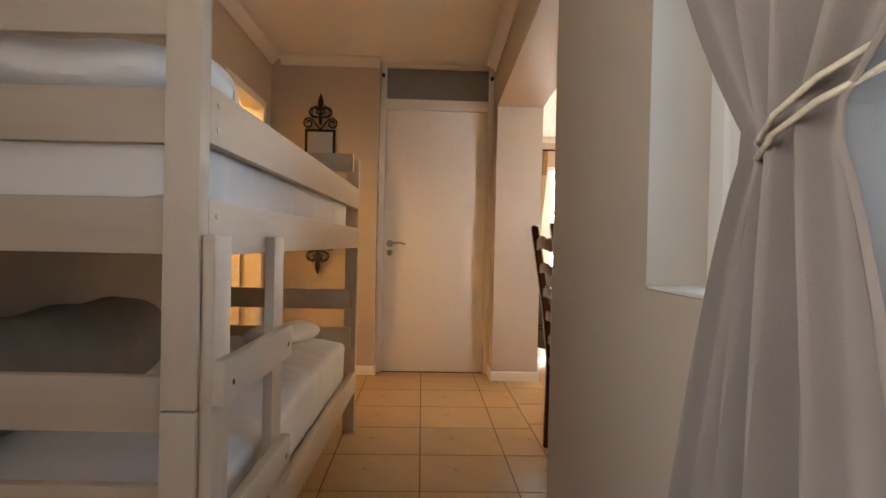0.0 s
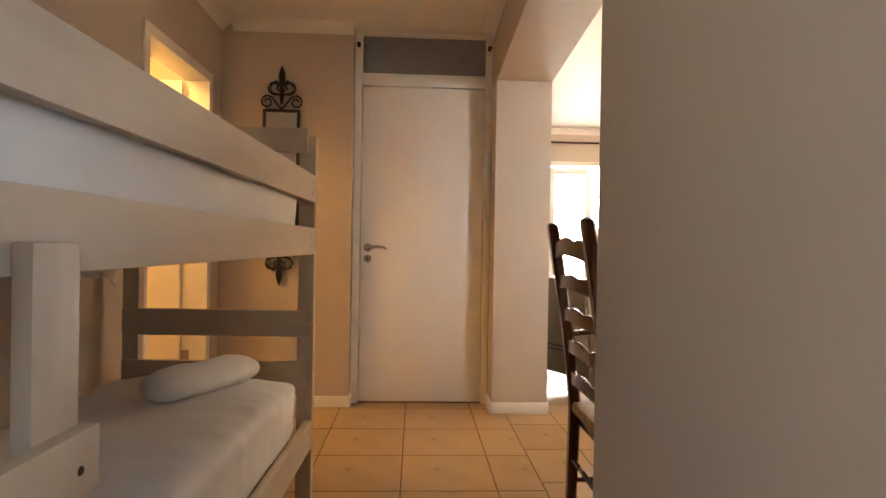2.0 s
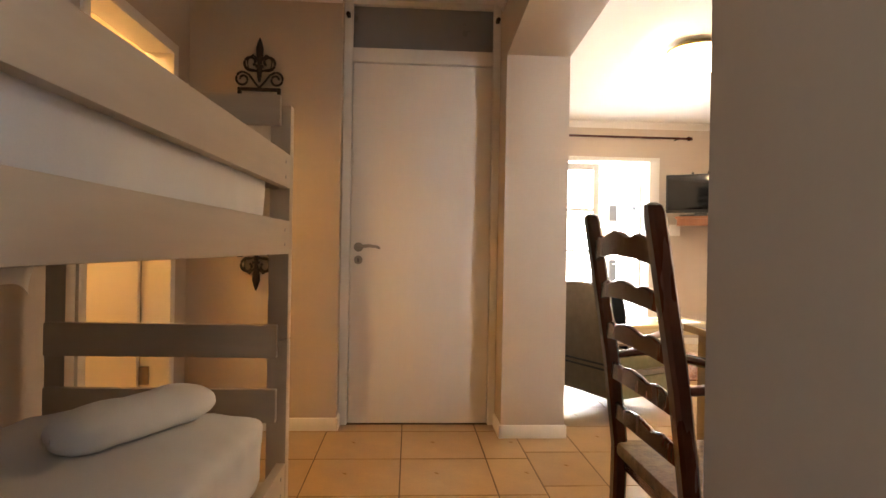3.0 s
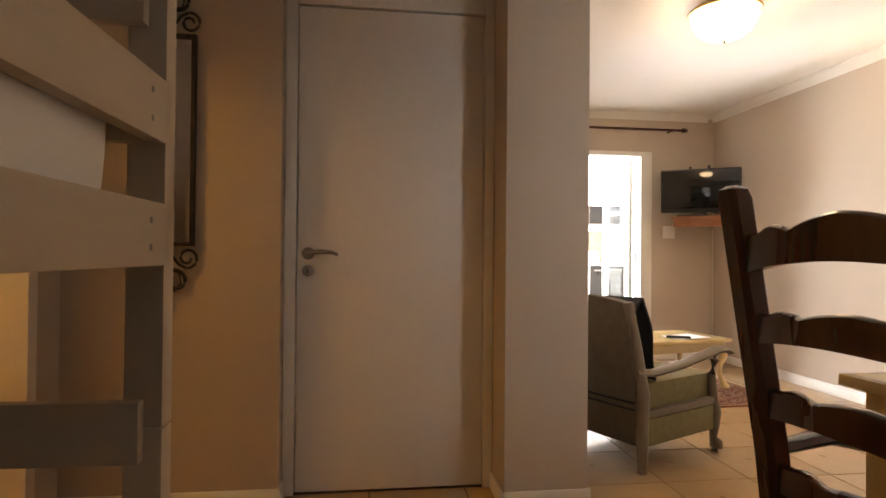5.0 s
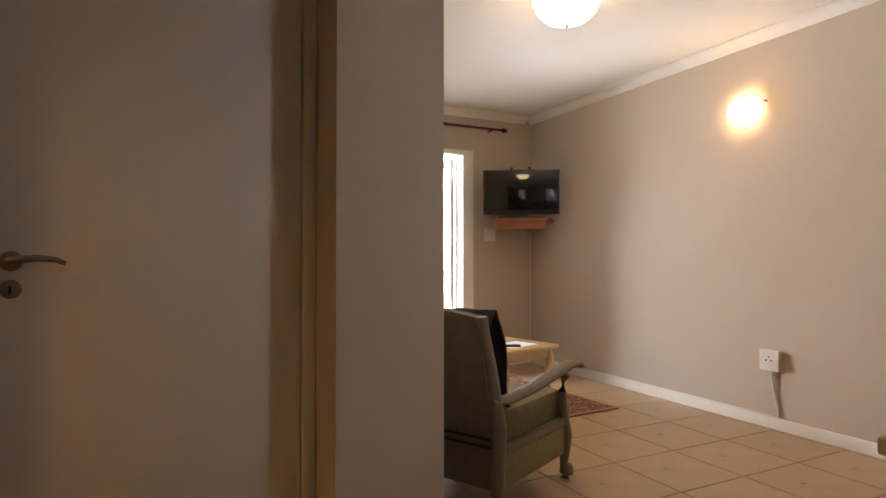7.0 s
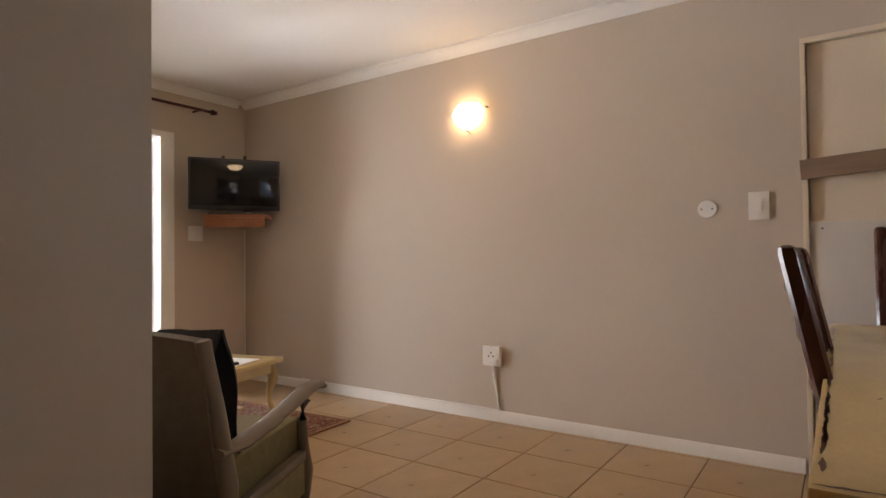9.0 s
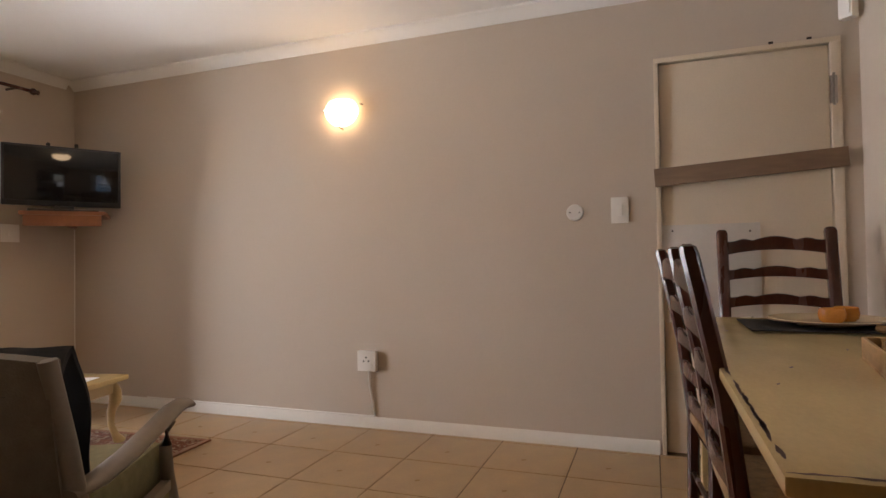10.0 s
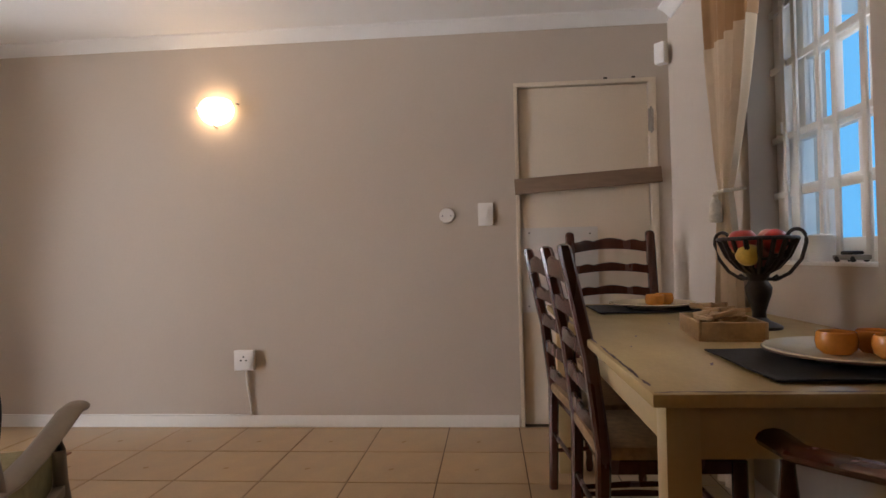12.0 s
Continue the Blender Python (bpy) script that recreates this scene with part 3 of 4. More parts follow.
def bolster(length, rx, rz, seed):
    """A long soft roll lying along x."""
    def at(u, v):
        a, t = u * 2 * math.pi, v * 2 - 1
        k = (1 - abs(t) ** 6) ** 0.5 if abs(t) < 1 else 0.0
        n = noise.noise(Vector((math.cos(a) * 1.3 + seed, t * 3, math.sin(a) * 1.3))) * 0.12
        cz = math.sin(a)
        return Vector((t * length / 2, math.cos(a) * rx * (k + 0.02) * (1 + n), rz + (cz if cz > 0 else 0.85 * cz) * rz * (0.15 + 0.85 * k) * (1 + n)))
    bm = sheet(bmesh.new(), 24, 30, at)
    bmesh.ops.remove_doubles(bm, verts=bm.verts, dist=0.0004)
    return bm


solo("rolled_towel", bolster(0.44, 0.085, 0.055, 2.0), LINEN, "rolled white towel on the lower bunk sheet", "towel", pose(-0.60, 2.70, 0.512, 0, 0, 64))
solo("bolster", bolster(1.05, 0.11, 0.15, 7.0), GREYC, "long grey-brown cushion roll against the wall", "cushion", pose(-0.93, 1.58, 0.515, 0, 0, 89))
solo("pillow", bolster(0.66, 0.21, 0.092, 11.0), LINEN, "white pillow on the upper bunk sheet", "pillow", pose(-0.72, 1.29, 1.235, 0, 0, 1))


def corner_cloth(u, v):
    return Vector((-W + 0.035 + 0.02 * math.sin(u * 9) * v, 1.55 + u * 0.36 + 0.02 * math.sin(v * 5), 1.03 - v * (0.07 + 0.10 * u) + 0.008 * math.sin(u * 17)))


part("hanging_sheet", sheet(bmesh.new(), 24, 8, corner_cloth, 0.003), LINEN, bed, "loose sheet corner hanging under the upper bunk")


# ---------------------------------------------------------------- iron mirror
mi = thing("wall_mirror", "tall narrow mirror in a scrolled black iron frame", "mirror", pose(-0.745, 4.372, 0))


def strip(pts, r=0.006):
    return tube(bmesh.new(), [(x, -0.014, z) for x, z in pts], r, 8)


def scroll(cx, cz, r0, r1, a0, turns, n=26):
    return [(cx + (r0 + (r1 - r0) * i / n) * math.cos(a0 + turns * 2 * math.pi * i / n), cz + (r0 + (r1 - r0) * i / n) * math.sin(a0 + turns * 2 * math.pi * i / n)) for i in range(n + 1)]


part("glass", bx((-0.095, -0.012, 1.04), (0.095, -0.006, 1.828)), MIRROR, mi, "mirror glass")
for lo, hi in (((-0.113, -0.024, 1.024), (-0.095, 0.0, 1.845)), ((0.095, -0.024, 1.024), (0.113, 0.0, 1.845)), ((-0.095, -0.024, 1.024), (0.095, 0.0, 1.041)), ((-0.095, -0.024, 1.828), (0.095, 0.0, 1.845))):
    part("frame_bar", bx(lo, hi, bev=0.003), IRON, mi)
for s in (-1, 1):
    for base, up in ((1.845, 1), (1.024, -1)):
        part("scroll", strip([(s * x, base + up * z) for x, z in scroll(0.088, 0.045, 0.014, 0.040, 0.0, 1.25)]), IRON, mi)
        part("scroll", strip([(s * x, base + up * z) for x, z in [(0.085, 0.085), (0.055, 0.07), (0.03, 0.035), (0.0, 0.0)]]), IRON, mi)
        part("scroll", strip([(s * x, base + up * z) for x, z in scroll(0.045, 0.135, 0.045, 0.016, -1.9, 0.95)], 0.007), IRON, mi)
        part("scroll", strip([(s * x, base + up * z) for x, z in [(0.012, 0.09), (0.06, 0.10), (0.066, 0.15), (0.035, 0.175), (0.012, 0.15)]], 0.007), IRON, mi)
for base, up in ((1.845, 1), (1.024, -1)):
    part("finial", tube(bmesh.new(), [(0, -0.016, base + up * z) for z in (0.03, 0.06, 0.10, 0.125, 0.17, 0.21, 0.245, 0.268)], [0.006, 0.012, 0.014, 0.010, 0.018, 0.021, 0.012, 0.002], 12), IRON, mi, "pointed fleur-de-lis finial")
    part("collar", bx((-0.02, -0.03, base + up * 0.115 - 0.007), (0.02, -0.004, base + up * 0.115 + 0.007), bev=0.003), IRON, mi)


# ---------------------------------------------------------------- curtains
def drape(m, z_top, z_tie, z_end, w_top, w_tie, w_end, x_tie, folds, depth, seed, power=1.8):
    """A hanging cloth in the local x-z plane, gathered at the height of its tie."""
    def at(u, v):
        z = z_top + (z_end - z_top) * v
        vt = (z_top - z_tie) / (z_top - z_end)
        if v < vt:
            k = (v / vt) ** power
            w, c = w_top + (w_tie - w_top) * k, x_tie * k
        else:
            k = min(1, ((v - vt) / (1 - vt)) * 1.6) ** 0.7
            w, c = w_tie + (w_end - w_tie) * k, x_tie
        s = u * 2 - 1
        ph = u * folds * 2 * math.pi + seed + 0.5 * math.sin(v * 4 + u * 5)
        d = depth * (0.35 + 0.65 * w / max(w_top, w_end)) * (math.sin(ph) + 0.35 * math.sin(2.3 * ph + seed))
        return m @ Vector((c + s * w / 2 + 0.25 * depth * math.cos(ph) * w / w_top, d, z))
    return at


def drape_part(name, at, v0, v1, material, parent, label="", n=120, rows=60):
    return part(name, sheet(bmesh.new(), n, rows, lambda u, v: at(u, v0 + (v1 - v0) * v), 0.0025), material, parent, label)


cb = thing("curtain", "pale taupe cotton curtain tied back with rope", "curtain", pose(0.45, 0.515, 0))
at = drape(pose(0, 0, 0, 0, 0, 90), 2.20, 1.135, 0.03, 0.90, 0.13, 0.52, 0.08, 4.1, 0.062, 1.0, 2.6)
drape_part("cloth", at, 0, 1, CURTG, cb)
for k in (0, 1):
    part("tie_rope", tube(bmesh.new(), [(0.04, 0.120, 1.095 + 0.016 * k), (0.0, 0.125, 1.10 + 0.016 * k), (-0.04, 0.105, 1.112 + 0.018 * k), (-0.05, 0.060, 1.13 + 0.02 * k), (-0.04, 0.010, 1.152 + 0.023 * k), (0.0, -0.040, 1.18 + 0.026 * k), (0.05, -0.080, 1.205 + 0.029 * k), (0.098, -0.110, 1.225 + 0.032 * k)], 0.0038, 10), ROPE, cb, "twisted cotton rope")
part("tassel", lathe(bmesh.new(), [(0, 0.0), (0.028, 0.0), (0.03, 0.02), (0.024, 0.11), (0.014, 0.13), (0.02, 0.15), (0.012, 0.175), (0, 0.18)], 16, pose(0.02, -0.17, 0.86) @ Matrix.Diagonal((0.7, 0.7, 0.9, 1))), ROPE, cb, "cotton tassel")
cr = thing("curtain_rod", "dark wooden curtain rod over the bedroom window", "curtain rod", pose(0.45, 0, 2.215))
part("rod", tube(bmesh.new(), [(0, -0.1, 0), (0, 1.35, 0)], 0.012, 12), DARKW, cr)
for y in (-0.05, 1.3):
    part("bracket", tube(bmesh.new(), [(0, y, 0), (0.05, y, 0)], 0.008), DARKW, cr)

cd = thing("curtain", "cream curtain with a gold-brown top band, tied back", "curtain", pose(2.36, 2.40, 0))
at = drape(ID, 2.22, 1.235, 0.03, 0.50, 0.075, 0.30, 0.075, 4.5, 0.026, 2.0)
drape_part("top_band", at, 0, 0.165, CURTB, cd, "gold-brown cloth band", 100, 14)
drape_part("cloth", at, 0.165, 1, CURT, cd, "", 100, 60)
part("tie_rope", tube(bmesh.new(), [(0.035, -0.06, 1.25), (0.03, 0.03, 1.24), (0.08, 0.045, 1.235), (0.125, 0.02, 1.24), (0.12, -0.08, 1.26)], 0.008, 8), ROPE, cd)
part("tassel", lathe(bmesh.new(), [(0, 0.0), (0.034, 0.0), (0.036, 0.03), (0.028, 0.10), (0.012, 0.125), (0.018, 0.14), (0, 0.155)], 16, pose(0.06, 0.05, 1.115) @ Matrix.Diagonal((0.75, 0.75, 0.8, 1))), ROPE, cd, "cream cotton tassel")
cr = thing("curtain_rod", "dark wooden curtain rod over the dining window", "curtain rod", pose(0, 2.40, 2.235))
part("rod", tube(bmesh.new(), [(1.3, 0, 0), (2.68, 0, 0)], 0.012, 12), DARKW, cr)
for x in (1.4, 2.62):
    part("bracket", tube(bmesh.new(), [(x, 0, 0), (x, -0.09, 0)], 0.008), DARKW, cr)

cl = thing("curtain", "cream curtain with a brown band beside the french doors", "curtain", pose(1.42, 7.22, 0))
at = drape(ID, 2.20, 1.2, 0.03, 0.34, 0.26, 0.30, -0.02, 4.5, 0.028, 3.0)
drape_part("top_band", at, 0, 0.14, CURTB, cl, "gold-brown cloth band", 90, 10)
drape_part("cloth", at, 0.14, 1, CURT, cl, "", 90, 40)
cr = thing("curtain_rod", "dark wooden curtain rod with turned finials", "curtain rod", pose(0, 7.22, 2.216))
part("rod", tube(bmesh.new(), [(1.15, 0, 0), (3.02, 0, 0)], 0.012, 12), DARKW, cr)
part("finial", lathe(bmesh.new(), [(0, 0), (0.012, 0), (0.022, 0.012), (0.024, 0.026), (0.014, 0.044), (0.018, 0.055), (0, 0.065)], 16, pose(3.02, 0, 0, 0, 90)), DARKW, cr)
for x in (1.3, 2.93):
    part("bracket", tube(bmesh.new(), [(x, 0, -0.004), (x, 0.10, -0.004)], 0.009), DARKW, cr)


# ---------------------------------------------------------------- dining chairs
def slat(bm, x, z, w, h, bow):
    """A scalloped, bowed ladder-back slat across y."""
    n = 28
    rows = []
    for i in range(n + 1):
        s = 2 * i / n - 1
        hump = max(0.0, 1 - (s / 0.42) ** 2) * 0.35 + max(0.0, 1 - abs(s)) * 0.2 + (0.22 * math.cos((abs(s) - 0.62) * 9) if 0.45 < abs(s) < 0.80 else 0)
        zt = z + h * (0.36 + hump * 0.55)
        zb = z - h * (0.46 - 0.30 * max(0, 1 - s * s))
        xx = x - bow * (1 - s * s)
        y = s * w / 2
        rows.append([bm.verts.new(p) for p in ((xx - 0.008, y, zb), (xx + 0.008, y, zb), (xx + 0.008, y, zt - 0.004), (xx + 0.003, y, zt), (xx - 0.003, y, zt), (xx - 0.008, y, zt - 0.004))])
    for a, b in zip(rows, rows[1:]):
        for k in range(6):
            bm.faces.new((a[k], a[(k + 1) % 6], b[(k + 1) % 6], b[k]))
    bm.faces.new(rows[0][::-1]), bm.faces.new(rows[-1])
    return bm


def post_mesh(y, height):
    """A back post: upright to the seat, then raked, with a rounded top."""
    pts = [(-0.185, 0, 0.017), (-0.175, 0.44, 0.02), (-0.205, 0.70, 0.02), (-0.268, height - 0.02, 0.020), (-0.271, height - 0.006, 0.017), (-0.272, height, 0.008)]
    bm = bmesh.new()
    rings = [[bm.verts.new((x + a * r, y + b * r * 1.15, z)) for a, b in ((-1, -0.6), (-0.6, -1), (0.6, -1), (1, -0.6), (1, 0.6), (0.6, 1), (-0.6, 1), (-1, 0.6))] for x, z, r in pts]
    for a, b in zip(rings, rings[1:]):
        for k in range(8):
            bm.faces.new((a[k], a[(k + 1) % 8], b[(k + 1) % 8], b[k]))
    bm.faces.new(rings[0][::-1]), bm.faces.new(rings[-1])
    return bm


def ladder_chair(label, m, height, width, slats, arms, group, gap=0.122, drop=0.083):
    """A ladder-back chair that faces local +x."""
    ch = thing("dining_chair", label, "chair", m, group)
    hw = width / 2 - 0.022
    for y in (-hw, hw):
        part("back_post", post_mesh(y, height), DARKW, ch)
    for i in range(slats):
        z = height - drop - gap * i
        x = -0.175 - 0.03 * max(0, (z - 0.44) / 0.26) if z < 0.70 else -0.205 - 0.063 * (z - 0.70) / (height - 0.72)
        part("slat", slat(bmesh.new(), x, z, 2 * hw - 0.02, 0.074 if i == 0 else 0.058, 0.022), DARKW, ch)
    part("seat", bx((-0.19, -hw - 0.005, 0.415), (0.225, hw + 0.005, 0.455), bev=0.012), RUSH, ch, "woven rush seat")
    for lo, hi in (((-0.17, -hw, 0.375), (0.20, -hw + 0.022, 0.414)), ((-0.17, hw - 0.022, 0.375), (0.20, hw, 0.414)), ((0.185, -hw + 0.022, 0.375), (0.207, hw - 0.022, 0.414)), ((-0.17, -hw + 0.022, 0.375), (-0.15, hw - 0.022, 0.414))):
        part("seat_rail", bx(lo, hi, bev=0.004), DARKW, ch)
    leg = [(0, 0), (0.014, 0), (0.018, 0.03), (0.014, 0.06), (0.02, 0.12), (0.022, 0.2), (0.016, 0.23), (0.022, 0.25), (0.021, 0.414)]
    if arms:
        leg = leg[:-1] + [(0.021, 0.46), (0.014, 0.50), (0.019, 0.55), (0.012, 0.62), (0.015, 0.655)]
    for y in (-hw, hw):
        part("leg", lathe(bmesh.new(), leg, 14, pose(0.20, y, 0)), DARKW, ch)
        part("stretcher", tube(bmesh.new(), [(-0.18, y, 0.16), (0.01, y, 0.165), (0.2, y, 0.16)], [0.008, 0.012, 0.008], 8), DARKW, ch)
        if arms:
            s = 1 if y > 0 else -1
            part("arm", tube(bmesh.new(), [(-0.20, y, 0.70), (-0.10, y + s * 0.012, 0.712), (0.02, y + s * 0.02, 0.688), (0.12, y + s * 0.024, 0.668), (0.19, y + s * 0.03, 0.672), (0.245, y + s * 0.034, 0.684), (0.262, y + s * 0.035, 0.676)], [0.017, 0.022, 0.025, 0.027, 0.031, 0.028, 0.012], 12, 0.6), DARKW, ch, "curved scrolled armrest")
    part("stretcher", tube(bmesh.new(), [(0.2, -hw, 0.22), (0.2, 0, 0.22), (0.2, hw, 0.22)], [0.008, 0.014, 0.008], 8), DARKW, ch)
    part("stretcher", tube(bmesh.new(), [(-0.182, -hw, 0.24), (-0.182, hw, 0.24)], 0.009, 8), DARKW, ch)
    return ch


G = "ladder-back chairs round the dining table"
ladder_chair("dark-stained ladder-back armchair at the table's end", pose(0.87, 2.64, 0), 1.11, 0.47, 5, True, G, 0.114, 0.103)
ladder_chair("dark-stained ladder-back armchair before the boarded door", pose(2.93, 2.715, 0, 0, 0, 180), 1.12, 0.47, 5, True, G)
sc = ladder_chair("dark-stained ladder-back side chair pushed under the table", pose(1.875, 2.892, 0, 0, 0, -88), 1.03, 0.44, 5, False, G, 0.11)
copy_thing(sc, pose(2.345, 2.91, 0, 0, 0, -84))

# ---------------------------------------------------------------- dining table
X0, X1, Y0, Y1 = 1.00, 2.78, 2.335, 3.10
dt = thing("dining_table", "long cream-painted farmhouse table with worn edges", "table", pose(0, 0, 0))
part("tabletop", bx((X0, Y0, 0.738), (X1, Y1, 0.762), bev=0.005), CREAMT, dt)
for lo, hi in (((X0 + 0.05, Y0 + 0.055, 0.635), (X1 - 0.05, Y0 + 0.075, 0.7375)), ((X0 + 0.05, Y1 - 0.075, 0.635), (X1 - 0.05, Y1 - 0.055, 0.7375)), ((X0 + 0.055, Y0 + 0.075, 0.635), (X0 + 0.075, Y1 - 0.075, 0.7375)), ((X1 - 0.075, Y0 + 0.075, 0.635), (X1 - 0.055, Y1 - 0.075, 0.7375))):
    part("apron", bx(lo, hi, bev=0.003), CREAM, dt)
for x in (X0 + 0.035, X1 - 0.095):
    for y in (Y0 + 0.03, Y1 - 0.09):
        part("leg", bx((x, y, 0), (x + 0.06, y + 0.06, 0.7375), bev=0.006), CREAM, dt)
rnd = random.Random(4)
for i in range(64):
    along = rnd.random() < 0.6
    if i < 30:
        x, y, z, a = rnd.uniform(X0 + 0.02, X1), (Y1 - 0.012), 0.7622, rnd.uniform(-4, 4)
    elif i < 50:
        x, y, z, a = X0 + 0.012, rnd.uniform(Y0, Y1), 0.7622, 90 + rnd.uniform(-4, 4)
    else:
        x, y, z, a = rnd.uniform(X0 + 0.1, X1 - 0.1), rnd.uniform(Y0 + 0.1, Y1 - 0.05), 0.7620, rnd.uniform(-30, 10)
    ln = rnd.uniform(0.03, 0.13) if i < 50 else rnd.uniform(0.02, 0.05)
    bm = bmesh.new()
    n = 6
    up = [bm.verts.new((-ln / 2 + ln * k / n, rnd.uniform(0.0012, 0.005) * math.sin(math.pi * (k + 0.3) / (n + 0.6)), 0)) for k in range(n + 1)]
    dn = [bm.verts.new((-ln / 2 + ln * k / n, -rnd.uniform(0.0012, 0.005) * math.sin(math.pi * (k + 0.3) / (n + 0.6)), 0)) for k in range(n + 1)]
    for k in range(n):
        bm.faces.new((up[k], up[k + 1], dn[k + 1], dn[k]))
    bmesh.ops.transform(bm, matrix=pose(x, y, z + 0.0004, 0, 0, a), verts=bm.verts)
    part("worn_chip", bm, WORN, dt, "chip down to bare brown wood")


def rough_mat(w, d):
    def at(u, v):
        e = 0.004 * noise.noise(Vector((u * 40, v * 40, 3)))
        return Vector(((u - 0.5) * w + e, (v - 0.5) * d + e, 0.003 + 0.0015 * noise.noise(Vector((u * 60, v * 60, 0)))))
    return sheet(bmesh.new(), 30, 40, at, 0.004)


def plate(bm, r):
    return lathe(bm, [(0, 0.004), (r * 0.55, 0.0), (r * 0.6, 0.004), (r * 0.985, 0.018), (r, 0.022), (r * 0.985, 0.025), (r * 0.62, 0.012), (r * 0.55, 0.010), (0, 0.010)], 48)


def ramekin(bm):
    return lathe(bm, [(0, 0), (0.026, 0), (0.036, 0.010), (0.039, 0.026), (0.036, 0.044), (0.033, 0.046), (0.031, 0.043), (0.033, 0.026), (0.028, 0.010), (0, 0.008)], 28)


for (mx, my), (px, py), cups in (((1.235, 2.64), (1.245, 2.625), ((0.02, 0.03), (0.03, -0.055), (-0.05, -0.04))), ((2.46, 2.715), (2.455, 2.70), ((-0.02, -0.005), (0.045, -0.06)))):
    solo("placemat", rough_mat(0.34, 0.46), MAT_BLACK, "rough black woven placemat on the table", "placemat", pose(mx, my, 0.764), "placemats on the table")
    p = thing("dinner_plate", "large cream stoneware plate with a dark rim", "plate", pose(px, py, 0.7715), "plates on the placemats")
    part("dish", plate(bmesh.new(), 0.172), CHINA, p)
    part("rim", tube(bmesh.new(), [(0.172 * math.cos(a * math.pi / 24), 0.172 * math.sin(a * math.pi / 24), 0.0205) for a in range(49)], 0.0022, 6), WORN, p, "dark brown unglazed edge")
    for cx, cy in cups:
        solo("ramekin", ramekin(bmesh.new()), ORANGE, "small glossy orange bowl standing on a plate", "bowl", pose(px + cx, py + cy, 0.782), "orange bowls")

# ---- crate of wooden pieces
ck = thing("wooden_tray", "small raw-wood crate filled with loose wooden sticks", "tray", pose(1.70, 2.72, 0.762, 0, 0, -8))
for lo, hi in (((-0.135, -0.085, 0), (0.135, 0.085, 0.006)), ((-0.135, -0.085, 0.006), (0.135, -0.077, 0.05)), ((-0.135, 0.077, 0.006), (0.135, 0.085, 0.05)), ((-0.135, -0.077, 0.006), (-0.127, 0.077, 0.05)), ((0.127, -0.077, 0.006), (0.135, 0.077, 0.05))):
    part("board", bx(lo, hi, bev=0.002), CRATE, ck)
for i in range(34):
    m = pose(rnd.uniform(-0.095, 0.095), rnd.uniform(-0.05, 0.05), 0.016 + 0.0019 * i, rnd.uniform(-14, 14), rnd.uniform(-14, 14), rnd.uniform(0, 180))
    solo("wooden_stick", bx((-0.038, -0.009, -0.006), (0.038, 0.009, 0.006), bev=0.002), CRATE, "short raw wooden stick lying in the crate", "stick", pose(1.70, 2.72, 0.762, 0, 0, -8) @ m, "sticks in the crate")

# ---- iron fruit bowl
fb = thing("fruit_bowl", "tall black iron fruit stand with scroll handles", "bowl", pose(1.83, 2.555, 0.762))
part("foot", lathe(bmesh.new(), [(0, 0), (0.062, 0), (0.064, 0.008), (0.05, 0.016), (0.03, 0.024), (0.018, 0.036)], 24), IRON, fb)
part("stem", lathe(bmesh.new(), [(0.020, 0.034), (0.019, 0.05), (0.026, 0.075), (0.036, 0.105), (0.038, 0.125), (0.026, 0.145), (0.030, 0.158), (0.036, 0.168)], 20), IRON, fb)
part("rim", tube(bmesh.new(), [(0.108 * math.cos(a * math.pi / 18), 0.108 * math.sin(a * math.pi / 18), 0.272) for a in range(37)], 0.006, 8), IRON, fb)
part("ring", tube(bmesh.new(), [(0.078 * math.cos(a * math.pi / 18), 0.078 * math.sin(a * math.pi / 18), 0.212) for a in range(37)], 0.004, 8), IRON, fb)
for k in range(18):
    a = k * 2 * math.pi / 18
    part("rib", tube(bmesh.new(), [(r * math.cos(a), r * math.sin(a), z) for r, z in ((0.022, 0.166), (0.055, 0.185), (0.085, 0.22), (0.108, 0.272))], 0.0075, 6), IRON, fb)
for a in (30, -150):
    h = pose(0, 0, 0, 0, 0, a)
    part("handle", tube(bmesh.new(), [h @ Vector((x, 0, z)) for x, z in [(0.03, 0.15), (0.06, 0.15), (0.10, 0.17), (0.135, 0.21), (0.15, 0.255)] + [(0.122 + 0.028 * math.cos(t * 0.4), 0.268 + 0.028 * math.sin(t * 0.4)) for t in range(11)] + [(0.12, 0.258), (0.128, 0.268)]], 0.0055, 8), IRON, fb)
    part("handle", tube(bmesh.new(), [h @ Vector((0.056 + (0.014 - 0.003 * t) * math.cos(t * 1.3), 0, 0.150 + (0.014 - 0.003 * t) * math.sin(t * 1.3))) for t in (0, 1, 2, 3, 4)], 0.005, 6), IRON, fb)


def fruit(bm, r, seed):
    bmesh.ops.create_icosphere(bm, subdivisions=3, radius=r)
    for v in bm.verts:
        n = v.co.normalized()
        v.co *= 1 + 0.05 * noise.noise(n * 2 + Vector((seed, 0, 0)))
        if n.z > 0.8:
            v.co.z -= r * (n.z - 0.8) * 0.9
    return bm


